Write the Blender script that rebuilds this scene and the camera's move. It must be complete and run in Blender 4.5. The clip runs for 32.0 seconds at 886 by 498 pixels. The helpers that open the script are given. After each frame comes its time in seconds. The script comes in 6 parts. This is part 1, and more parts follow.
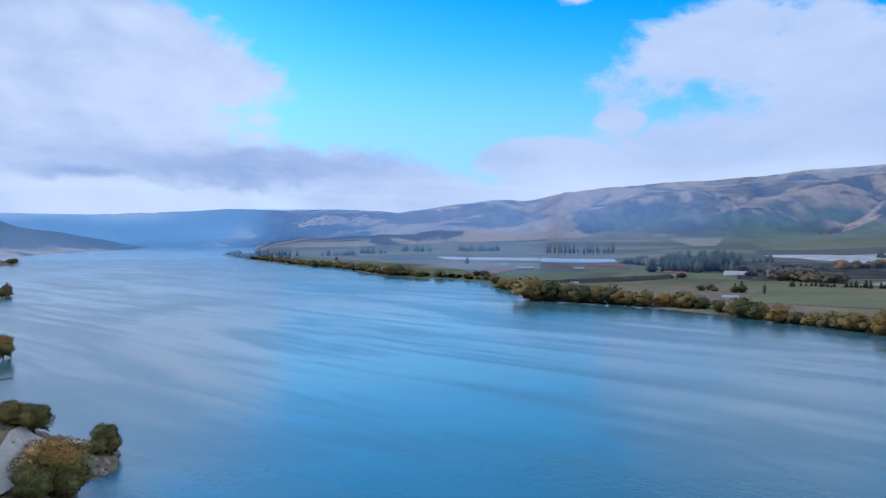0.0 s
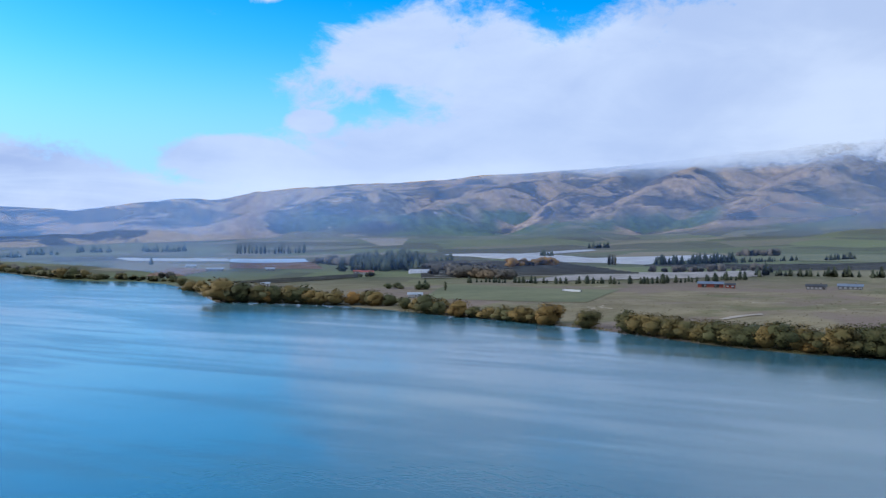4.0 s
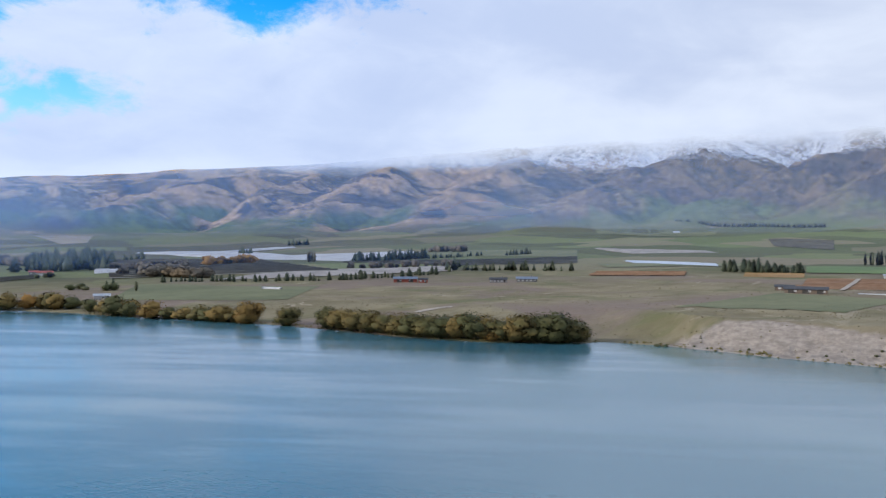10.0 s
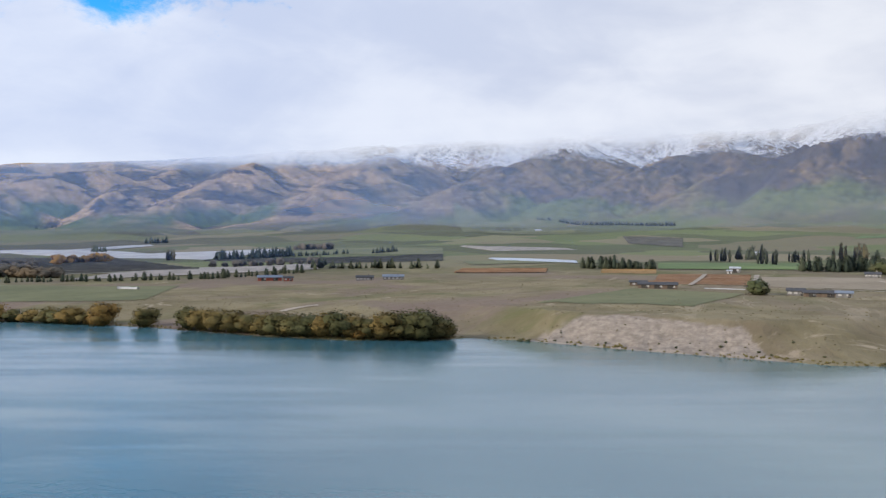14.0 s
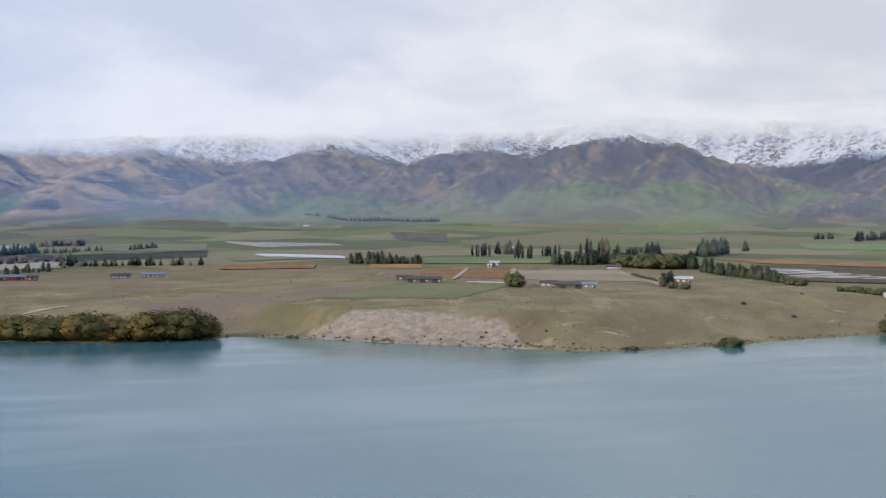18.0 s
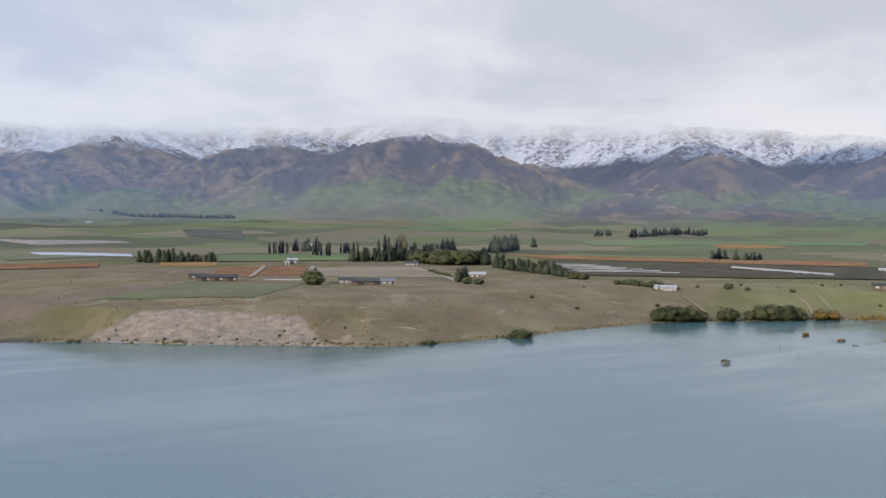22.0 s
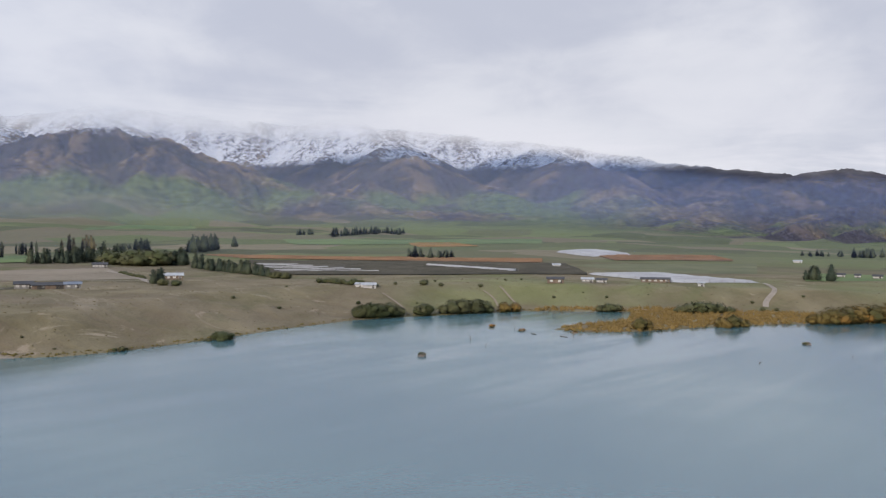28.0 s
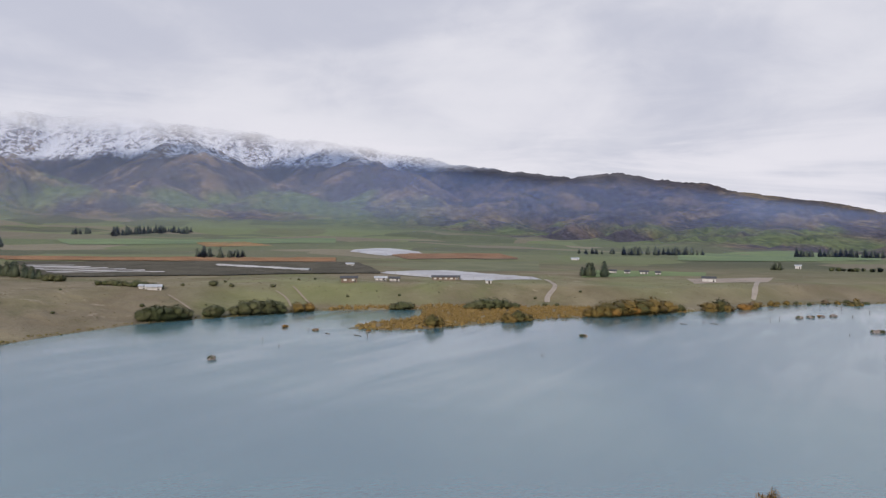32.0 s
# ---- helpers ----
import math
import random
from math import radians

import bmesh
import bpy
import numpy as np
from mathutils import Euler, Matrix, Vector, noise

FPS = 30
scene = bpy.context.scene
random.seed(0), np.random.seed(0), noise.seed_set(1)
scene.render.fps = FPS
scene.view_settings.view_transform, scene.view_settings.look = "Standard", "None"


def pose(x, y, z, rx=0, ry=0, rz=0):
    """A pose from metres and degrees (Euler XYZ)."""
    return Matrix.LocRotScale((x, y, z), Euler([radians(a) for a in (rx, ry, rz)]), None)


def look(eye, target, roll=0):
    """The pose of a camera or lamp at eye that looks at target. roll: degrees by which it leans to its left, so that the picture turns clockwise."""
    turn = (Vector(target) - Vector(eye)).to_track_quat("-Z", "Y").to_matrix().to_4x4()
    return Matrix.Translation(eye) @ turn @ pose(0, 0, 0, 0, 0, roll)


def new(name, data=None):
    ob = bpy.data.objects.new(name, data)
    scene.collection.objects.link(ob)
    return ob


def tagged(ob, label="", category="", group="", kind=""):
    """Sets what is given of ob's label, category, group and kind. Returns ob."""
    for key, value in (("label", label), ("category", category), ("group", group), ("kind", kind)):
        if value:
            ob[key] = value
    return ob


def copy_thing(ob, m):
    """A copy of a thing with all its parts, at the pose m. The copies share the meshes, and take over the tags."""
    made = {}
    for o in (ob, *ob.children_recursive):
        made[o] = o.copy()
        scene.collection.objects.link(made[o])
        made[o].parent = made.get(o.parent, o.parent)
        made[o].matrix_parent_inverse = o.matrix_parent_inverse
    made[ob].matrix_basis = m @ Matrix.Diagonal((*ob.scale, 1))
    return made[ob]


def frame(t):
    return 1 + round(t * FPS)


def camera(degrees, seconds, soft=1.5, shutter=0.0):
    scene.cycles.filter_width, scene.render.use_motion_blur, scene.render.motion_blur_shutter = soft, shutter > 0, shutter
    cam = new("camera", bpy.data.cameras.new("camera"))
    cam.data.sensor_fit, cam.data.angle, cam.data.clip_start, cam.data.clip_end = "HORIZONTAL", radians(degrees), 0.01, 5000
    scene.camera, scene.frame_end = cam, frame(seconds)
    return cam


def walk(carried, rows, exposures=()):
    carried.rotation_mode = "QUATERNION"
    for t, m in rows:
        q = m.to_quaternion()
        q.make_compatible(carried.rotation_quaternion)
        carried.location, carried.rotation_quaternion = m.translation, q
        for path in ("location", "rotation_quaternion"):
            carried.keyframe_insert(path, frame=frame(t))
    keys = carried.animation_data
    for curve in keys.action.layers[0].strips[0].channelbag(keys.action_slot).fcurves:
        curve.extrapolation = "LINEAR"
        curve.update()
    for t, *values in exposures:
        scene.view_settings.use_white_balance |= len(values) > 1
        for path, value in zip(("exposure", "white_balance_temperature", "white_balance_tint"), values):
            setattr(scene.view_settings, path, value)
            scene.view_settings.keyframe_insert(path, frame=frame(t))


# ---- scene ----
# A drone hangs over a lake and turns on the spot. x east of the first view's axis, y along it, z = 0 is the lake.
EYE = 42.0
cam = camera(54.2, 32.0, soft=1.3)
# seconds, heading clockwise from +y, pitch, roll
ROWS = [
    (0.0, -0.00, -0.74, 0.15),
    (0.5, 2.66, -0.70, 0.15),
    (1.0, 5.88, -0.69, 0.14),
    (1.5, 9.03, -0.66, 0.15),
    (2.0, 11.76, -0.65, 0.14),
    (2.5, 14.08, -0.65, 0.14),
    (3.0, 16.27, -0.68, 0.15),
    (3.5, 18.30, -0.69, 0.15),
    (5.5, 25.70, -0.71, 0.11),
    (6.0, 27.45, -0.74, 0.10),
    (6.5, 29.08, -0.74, 0.09),
    (7.0, 30.71, -0.75, 0.07),
    (7.5, 32.29, -0.76, 0.06),
    (8.0, 33.94, -0.77, 0.07),
    (8.5, 35.60, -0.77, 0.07),
    (9.0, 37.07, -0.81, 0.07),
    (9.5, 38.48, -0.84, 0.09),
    (10.0, 39.91, -0.84, 0.08),
    (10.5, 40.54, -0.85, 0.08),
    (11.0, 40.73, -0.87, 0.06),
    (11.5, 41.93, -0.88, 0.06),
    (12.0, 43.21, -0.90, 0.07),
    (12.5, 44.52, -0.92, 0.09),
    (13.0, 45.89, -0.95, 0.08),
    (13.5, 47.32, -0.96, 0.09),
    (15.5, 53.90, -1.08, 0.11),
    (16.0, 56.22, -1.12, 0.11),
    (16.5, 58.35, -1.14, 0.13),
    (17.0, 60.31, -1.18, 0.12),
    (17.5, 62.31, -1.19, 0.14),
    (18.0, 63.98, -1.23, 0.14),
    (18.5, 65.71, -1.24, 0.13),
    (19.0, 67.50, -1.28, 0.12),
    (19.5, 69.21, -1.32, 0.11),
    (20.0, 70.81, -1.34, 0.13),
    (20.5, 72.41, -1.35, 0.15),
    (21.0, 74.05, -1.37, 0.16),
    (21.5, 75.64, -1.38, 0.20),
    (22.0, 77.26, -1.39, 0.21),
    (22.5, 78.89, -1.39, 0.24),
    (23.0, 80.52, -1.39, 0.25),
    (23.5, 82.18, -1.38, 0.26),
    (24.0, 83.82, -1.37, 0.29),
    (24.5, 85.44, -1.37, 0.28),
    (25.0, 87.10, -1.37, 0.29),
    (25.5, 88.74, -1.35, 0.27),
    (27.5, 95.25, -1.35, 0.24),
    (28.0, 96.79, -1.37, 0.25),
    (28.5, 98.43, -1.37, 0.26),
    (29.0, 100.06, -1.37, 0.28),
    (29.5, 101.71, -1.37, 0.30),
    (30.0, 103.46, -1.37, 0.32),
    (30.5, 105.17, -1.37, 0.34),
    (31.0, 106.93, -1.36, 0.33),
    (31.5, 108.64, -1.36, 0.34),
    (32.0, 110.39, -1.35, 0.34),
]
walk(cam, [(t, pose(0, 0, EYE, 90 + pitch, -roll, -head)) for t, head, pitch, roll in ROWS],
     [(0.0, -0.12, 5350, 8), (4.0, -0.02, 5450, 8), (9.0, 0.12, 5800, 9), (14.0, 0.16, 6400, 10), (18.0, 0.12, 6500, 10), (23.0, 0.0, 6450, 11), (30.0, -0.06, 6330, 13), (32.0, -0.06, 6450, 14)])

# ---------------------------------------------------------------- node helpers
RAD = 57.29578


class Tree:
    """A short way to write node trees: every call makes a node and returns its first output."""

    def __init__(self, tree):
        self.t = tree
        tree.nodes.clear()

    def node(self, kind, **props):
        n = self.t.nodes.new(kind)
        for k, v in props.items():
            setattr(n, k, v)
        return n

    def put(self, socket, value):
        if isinstance(value, bpy.types.NodeSocket):
            self.t.links.new(value, socket)
        elif isinstance(value, (tuple, list)) and len(value) == 3 and socket.type == "RGBA":
            socket.default_value = (*value, 1)
        else:
            socket.default_value = value

    def math(self, op, a, b=0.0, c=0.0, clamp=False):
        n = self.node("ShaderNodeMath", operation=op, use_clamp=clamp)
        for s, v in zip(n.inputs, (a, b, c)):
            self.put(s, v)
        return n.outputs[0]

    def add(self, a, b): return self.math("ADD", a, b)
    def sub(self, a, b): return self.math("SUBTRACT", a, b)
    def mul(self, a, b): return self.math("MULTIPLY", a, b)
    def div(self, a, b): return self.math("DIVIDE", a, b)

    def step(self, x, lo, hi, to_lo=0.0, to_hi=1.0):
        n = self.node("ShaderNodeMapRange", interpolation_type="SMOOTHSTEP")
        for s, v in zip(n.inputs, (x, lo, hi, to_lo, to_hi)):
            self.put(s, v)
        return n.outputs[0]

    def mix(self, f, a, b):
        n = self.node("ShaderNodeMix", data_type="RGBA")
        self.put(n.inputs[0], f), self.put(n.inputs[6], a), self.put(n.inputs[7], b)
        return n.outputs[2]

    def scale_rgb(self, c, f):
        n = self.node("ShaderNodeMix", data_type="RGBA", blend_type="MULTIPLY")
        n.inputs[0].default_value = 1
        self.put(n.inputs[6], c)
        m = self.node("ShaderNodeCombineXYZ")
        for s in m.inputs:
            self.put(s, f)
        self.t.links.new(m.outputs[0], n.inputs[7])
        return n.outputs[2]

    def noise(self, vec, scale, detail=4.0, rough=0.55, distort=0.0):
        n = self.node("ShaderNodeTexNoise")
        if vec is not None:
            self.put(n.inputs["Vector"], vec)
        n.inputs["Scale"].default_value, n.inputs["Detail"].default_value = scale, detail
        n.inputs["Roughness"].default_value, n.inputs["Distortion"].default_value = rough, distort
        return n.outputs[0]

    def xyz(self, x, y, z):
        n = self.node("ShaderNodeCombineXYZ")
        self.put(n.inputs[0], x), self.put(n.inputs[1], y), self.put(n.inputs[2], z)
        return n.outputs[0]

    def split(self, vec):
        n = self.node("ShaderNodeSeparateXYZ")
        self.put(n.inputs[0], vec)
        return n.outputs[0], n.outputs[1], n.outputs[2]

    def stretch(self, vec, sx, sy, sz, turn=0.0):
        n = self.node("ShaderNodeMapping")
        self.put(n.inputs[0], vec)
        n.inputs["Scale"].default_value = (sx, sy, sz)
        n.inputs["Rotation"].default_value = (0, 0, turn)
        return n.outputs[0]

    def bump(self, height, strength, distance):
        n = self.node("ShaderNodeBump")
        self.put(n.inputs["Height"], height), self.put(n.inputs["Strength"], strength)
        n.inputs["Distance"].default_value = distance
        return n.outputs[0]

    def bsdf(self, color, rough=0.8, normal=None, **more):
        n = self.node("ShaderNodeBsdfPrincipled")
        self.put(n.inputs["Base Color"], color), self.put(n.inputs["Roughness"], rough)
        if normal is not None:
            self.put(n.inputs["Normal"], normal)
        for k, v in more.items():
            self.put(n.inputs[k.replace("_", " ")], v)
        return n.outputs[0]

    def out(self, shader, kind="ShaderNodeOutputMaterial"):
        self.t.links.new(shader, self.node(kind).inputs[0])


def material(name):
    m = bpy.data.materials.new(name)
    m.use_nodes = True
    return m, Tree(m.node_tree)


def sky_angles(T, vec):
    """Bearing and height above the horizon, in degrees, of a direction."""
    x, y, z = T.split(vec)
    flat = T.math("SQRT", T.add(T.mul(x, x), T.mul(y, y)))
    return T.mul(T.math("ARCTAN2", x, y), RAD), T.mul(T.math("ARCTAN2", z, flat), RAD)


def table(T, x, lo, hi, points):
    """A value looked up along x between lo and hi: points of (x, value), joined by straight lines; values between -50 and 50."""
    n = T.node("ShaderNodeValToRGB")
    T.put(n.inputs[0], T.div(T.sub(x, lo), hi - lo))
    marks = n.color_ramp.elements
    while len(marks) < len(points):
        marks.new(0.5)
    for e, (q, v) in zip(marks, points):
        e.position, e.color = (q - lo) / (hi - lo), (*[(v + 50) / 100] * 3, 1)
    return T.sub(T.mul(n.outputs[0], 100.0), 50.0)


def blob(T, az, el, a, e, wa, we):
    """1 in the middle of an ellipse of the sky, 0 at its rim, negative beyond."""
    q = T.add(T.math("POWER", T.div(T.sub(az, a), wa), 2.0), T.math("POWER", T.div(T.sub(el, e), we), 2.0))
    return T.sub(1.0, T.math("SQRT", q))


def cloud_look(T, az, el):
    """The colour of the cloud deck by bearing and height: billowed in the north, smooth over the range, streaked in the south."""
    n1 = T.noise(T.xyz(T.mul(az, 0.045), T.mul(el, 0.11), 2.0), 1.0, 4.0, 0.5, 0.5)
    n2 = T.noise(T.xyz(T.mul(az, 0.16), T.mul(el, 0.30), 7.0), 1.0, 7.0, 0.6, 0.4)
    f = T.step(T.add(T.mul(n1, 0.75), T.mul(n2, 0.25)), 0.36, 0.62)
    south = T.step(az, 10.0, 95.0)
    left = T.step(az, 4.0, -6.0)
    dark = T.mix(south, T.mix(left, (0.52, 0.60, 0.80), (0.43, 0.51, 0.73)), (0.565, 0.595, 0.68))
    light = T.mix(south, T.mix(left, (0.68, 0.74, 0.88), (0.74, 0.78, 0.89)), (0.76, 0.775, 0.82))
    streak = T.noise(T.xyz(T.mul(az, 0.045), T.mul(el, 0.36), 5.0), 1.0, 5.0, 0.55, 0.8)
    low = T.mix(south, T.step(el, 6.0, 1.5), T.step(el, 11.0, 3.0))
    glow = T.mul(low, T.mix(south, T.step(streak, 0.36, 0.60, 0.15, 0.8), T.step(streak, 0.40, 0.62, 0.0, 0.85)))
    # southern sky above the view, brightened to lift the lake's reflection and fill light
    high = T.add(1.0, T.mul(T.step(el, 14.0, 32.0), T.mul(south, 0.95)))
    dark, light = T.scale_rgb(dark, high), T.scale_rgb(light, high)
    body = T.mix(f, dark, light)
    # the shaded underside of the northern cloud
    under = T.math("MAXIMUM", blob(T, az, T.add(el, T.mul(T.sub(n2, 0.5), 5.0)), -13.0, 4.3, 10.5, 1.5), blob(T, az, T.add(el, T.mul(T.sub(n2, 0.5), 2.0)), -22.5, 4.0, 5.0, 0.5))
    body = T.mix(T.step(T.add(under, T.mul(T.sub(n2, 0.5), 1.6)), 0.0, 0.9, 0.0, 0.75), body, (0.33, 0.43, 0.66))
    glow = T.mul(glow, T.step(under, 0.35, -0.1))
    return T.mix(glow, body, T.mix(south, (0.80, 0.86, 0.96), (0.83, 0.83, 0.87)))


# ---------------------------------------------------------------- world and sun
SUN_AZ, SUN_EL = -58.0, 22.0
world = bpy.data.worlds.new("sky")
world.use_nodes = True
scene.world = world
W = Tree(world.node_tree)
coord = W.node("ShaderNodeTexCoord").outputs["Generated"]
az, el = sky_angles(W, coord)
sky = W.node("ShaderNodeTexSky", sky_type="NISHITA", sun_disc=False)
sky.sun_elevation, sky.sun_rotation = radians(SUN_EL), radians(SUN_AZ)
sky.altitude, sky.dust_density, sky.ozone_density = 200, 0.6, 3.0
tint = W.node("ShaderNodeHueSaturation")
tint.inputs["Saturation"].default_value = 1.5
W.put(tint.inputs["Color"], sky.outputs[0])
blue = W.mix(W.step(el, 3.0, 13.0, 0.75, 0.0), W.scale_rgb(tint.outputs[0], W.step(el, 13.0, 24.0, 0.22, 0.12)), (0.34, 0.62, 0.97))
edge = W.noise(W.xyz(W.mul(az, 0.17), W.mul(el, 0.27), 0.0), 1.0, 9.0, 0.62, 0.3)
wisp = W.noise(W.xyz(W.mul(az, 0.55), W.mul(el, 1.0), 3.0), 1.0, 8.0, 0.65, 0.6)
# the clear reach between the two great clouds: its western and eastern rim by height, its lower rim by bearing
rim_w = table(W, el, 0.0, 24.0, [(0.0, 2.0), (4.5, -5.0), (5.6, -9.5), (7.0, -13.0), (8.2, -13.6), (9.5, -10.6), (10.9, -11.6), (13.5, -16.2), (15.8, -22.0), (24.0, -30.0)])
rim_e = table(W, el, 0.0, 24.0, [(0.0, 4.0), (4.5, 8.0), (6.5, 10.5), (7.8, 11.5), (9.0, 11.3), (10.1, 10.2), (12.0, 13.4), (13.2, 15.6), (15.0, 19.2), (18.0, 24.0), (24.0, 34.0)])
rim_low = table(W, az, -30.0, 30.0, [(-30.0, 8.0), (-10.0, 5.2), (-3.0, 5.1), (0.0, 4.4), (3.0, 3.5), (10.0, 4.2), (30.0, 6.0)])
gap = W.math("MINIMUM", W.div(W.sub(az, rim_w), 3.2), W.div(W.sub(rim_e, az), 3.2))
gap = W.math("MINIMUM", gap, W.div(W.sub(el, rim_low), 1.1))
gap = W.math("MAXIMUM", W.math("MINIMUM", gap, 1.3), -1.6)
gap = W.math("MAXIMUM", gap, W.mul(blob(W, az, el, 14.4, 8.6, 3.8, 1.3), 0.8))
gap = W.math("MAXIMUM", gap, W.mul(blob(W, az, el, 29.0, 15.6, 7.5, 2.4), 1.2))
gap = W.sub(gap, W.mul(W.math("MAXIMUM", blob(W, az, el, 6.2, 5.2, 5.2, 1.7), 0.0), 4.5))
gap = W.sub(gap, W.mul(W.math("MAXIMUM", blob(W, az, el, 8.8, 15.3, 1.9, 0.8), 0.0), 2.6))
gap = W.sub(gap, W.mul(W.math("MAXIMUM", blob(W, az, el, 11.5, 7.6, 2.0, 0.8), 0.0), 2.5))
# overhead and to the north the sky is mostly open
north = W.mul(W.step(el, 16.0, 24.0), W.step(W.math("ABSOLUTE", W.add(az, 35.0)), 66.0, 112.0, 1.0, -0.2))
gap = W.math("MAXIMUM", gap, W.sub(W.mul(north, 3.4), 2.2))
clear = W.step(W.add(W.add(gap, W.mul(W.sub(edge, 0.5), 4.2)), W.mul(W.sub(wisp, 0.5), 1.4)), -0.45, 0.75)
upper = W.mix(clear, cloud_look(W, az, el), blue)
bg = W.node("ShaderNodeBackground")
W.put(bg.inputs[0], upper)
bg.inputs[1].default_value = 1.0
W.out(bg.outputs[0], "ShaderNodeOutputWorld")

sun = new("sun", bpy.data.lights.new("sun", "SUN"))
sun.data.energy, sun.data.angle, sun.data.color = 3.4, radians(8), (1.0, 0.90, 0.76)
sun.matrix_world = look((0, 0, 0), (-math.sin(radians(SUN_AZ)) * math.cos(radians(SUN_EL)), -math.cos(radians(SUN_AZ)) * math.cos(radians(SUN_EL)), -math.sin(radians(SUN_EL))))

# ---------------------------------------------------------------- lie of the land
FAR_SHORE = [(-1000, 4600), (-760, 3500), (-560, 2700), (-480, 2100), (-508, 1968), (-406, 1711), (-310, 1515), (-212, 1278), (-140, 1167), (-65, 961),
             (-23, 896), (9, 886), (38, 820), (52, 712), (56, 583), (80, 569), (126, 528), (148, 485), (164, 443), (184, 405), (204, 357), (219, 285),
             (233, 252), (258, 227), (269, 224), (278, 202), (281, 155), (287, 117), (291, 89), (303, 72), (336, 43), (362, 24), (396, -7), (410, -37),
             (432, -94), (424, -146), (384, -132), (352, -88), (340, -104), (341, -120), (348, -140)]
FAR_SHORE_SOUTH = [(355, -157), (362, -184), (364, -213), (363, -244), (371, -269), (376, -305), (386, -340), (391, -376), (380, -412), (395, -600), (460, -1000), (520, -1500)]
NEAR_SHORE = [(100, -1500), (50, -800), (85, -300), (92, -125), (88, -74), (64, -54), (10, -60), (-35, -40), (-45, 0), (-50, 60), (-60, 120), (-59, 139), (-62, 147), (-59, 152),
              (-59, 157), (-65, 173), (-73, 180), (-80, 178), (-87, 185), (-91, 197), (-99, 204), (-115, 215), (-140, 250), (-149, 291), (-161, 320), (-220, 400),
              (-280, 500), (-297, 581), (-315, 640), (-400, 750), (-520, 1000), (-613, 1199), (-672, 1382), (-800, 1500), (-851, 1664), (-976, 2187), (-1023, 2783), (-1209, 3572), (-1750, 4700)]
LAKE = np.array(FAR_SHORE + FAR_SHORE_SOUTH + NEAR_SHORE, float)


def lattice(x, y, seed):
    """Smooth value noise between -1 and 1."""
    xi, yi = np.floor(x).astype(np.int64), np.floor(y).astype(np.int64)
    u, v = x - xi, y - yi
    u, v = u * u * (3 - 2 * u), v * v * (3 - 2 * v)

    def rnd(i, j):
        h = (i * 374761393 + j * 668265263 + seed * 974634521) & 0xFFFFFFFF
        h = ((h ^ (h >> 13)) * 1274126177) & 0xFFFFFFFF
        return ((h ^ (h >> 16)) & 0xFFFF) / 32767.5 - 1
    return (rnd(xi, yi) * (1 - u) + rnd(xi + 1, yi) * u) * (1 - v) + (rnd(xi, yi + 1) * (1 - u) + rnd(xi + 1, yi + 1) * u) * v


def fbm(x, y, seed, octaves=4, gain=0.5):
    total, amp = 0.0, 1.0
    for o in range(octaves):
        total = total + amp * lattice(x * 2 ** o + 17.3 * o, y * 2 ** o - 9.1 * o, seed + o)
        amp *= gain
    return total


def ridged(x, y, seed, octaves=4):
    total, amp, norm = 0.0, 1.0, 0.0
    for o in range(octaves):
        total = total + amp * (1 - np.abs(lattice(x * 2 ** o + 5.7 * o, y * 2 ** o + 3.1 * o, seed + o)) * 1.6)
        norm += amp
        amp *= 0.5
    return total / norm


def ramp(x, lo, hi):
    s = np.clip((x - lo) / (hi - lo), 0, 1)
    return s * s * (3 - 2 * s)


def shore_distance(x, y):
    """Metres to the lake's edge, negative in the lake."""
    best = np.full(x.shape, 1e18)
    inside = np.zeros(x.shape, bool)
    for (ax, ay), (bx, by) in zip(LAKE, np.roll(LAKE, -1, 0)):
        dx, dy = bx - ax, by - ay
        s = np.clip(((x - ax) * dx + (y - ay) * dy) / (dx * dx + dy * dy), 0, 1)
        best = np.minimum(best, (x - ax - s * dx) ** 2 + (y - ay - s * dy) ** 2)
        if ay != by:
            inside ^= ((ay > y) != (by > y)) & (x < (bx - ax) * (y - ay) / (by - ay) + ax)
    d = np.sqrt(best)
    return np.where(inside, -d, d)


# by bearing: skyline height in degrees; where the slopes begin and end
SKY_AZ = [-40, -20, -14, -7, -3, 0, 3.6, 5.4, 8, 11.6, 15, 18.6, 22, 25, 30, 35, 39, 43, 47, 54, 62, 67, 71, 74, 75.5, 81, 87, 90.3, 93, 96, 101, 105, 111, 117.6, 122, 127, 131, 134, 137.4, 150, 180]
SKY_EL = [1.5, 1.4, 1.85, 1.9, 1.7, 2.1, 2.6, 2.4, 3.0, 3.35, 3.6, 3.75, 4.1, 4.3, 4.6, 5.0, 5.4, 5.7, 6.0, 6.3, 6.5, 6.5, 6.6, 7.2, 7.5, 7.0, 6.6, 7.1, 6.5, 6.3, 5.8, 5.4, 4.3, 3.45, 3.65, 2.85, 2.15, 1.75, 1.2, 0.9, 0.9]
TOE = [(-40, -0.5, 4000, 4700), (-14, -0.45, 4000, 4700), (-5, -0.3, 3500, 4650), (5, -0.1, 2900, 4500), (15, 0.0, 2500, 4350), (35, 0.2, 2300, 4300), (48, 0.45, 2200, 4400), (62, 0.45, 2150, 4450), (75, 0.35, 2100, 4450),
       (90, 0.1, 2050, 4450), (100, -0.2, 1950, 4300), (110, -0.5, 1800, 3900), (118, -0.9, 1600, 3400), (129, -1.5, 1300, 2900), (140, -1.6, 1250, 2800), (180, -1.2, 1500, 2600)]
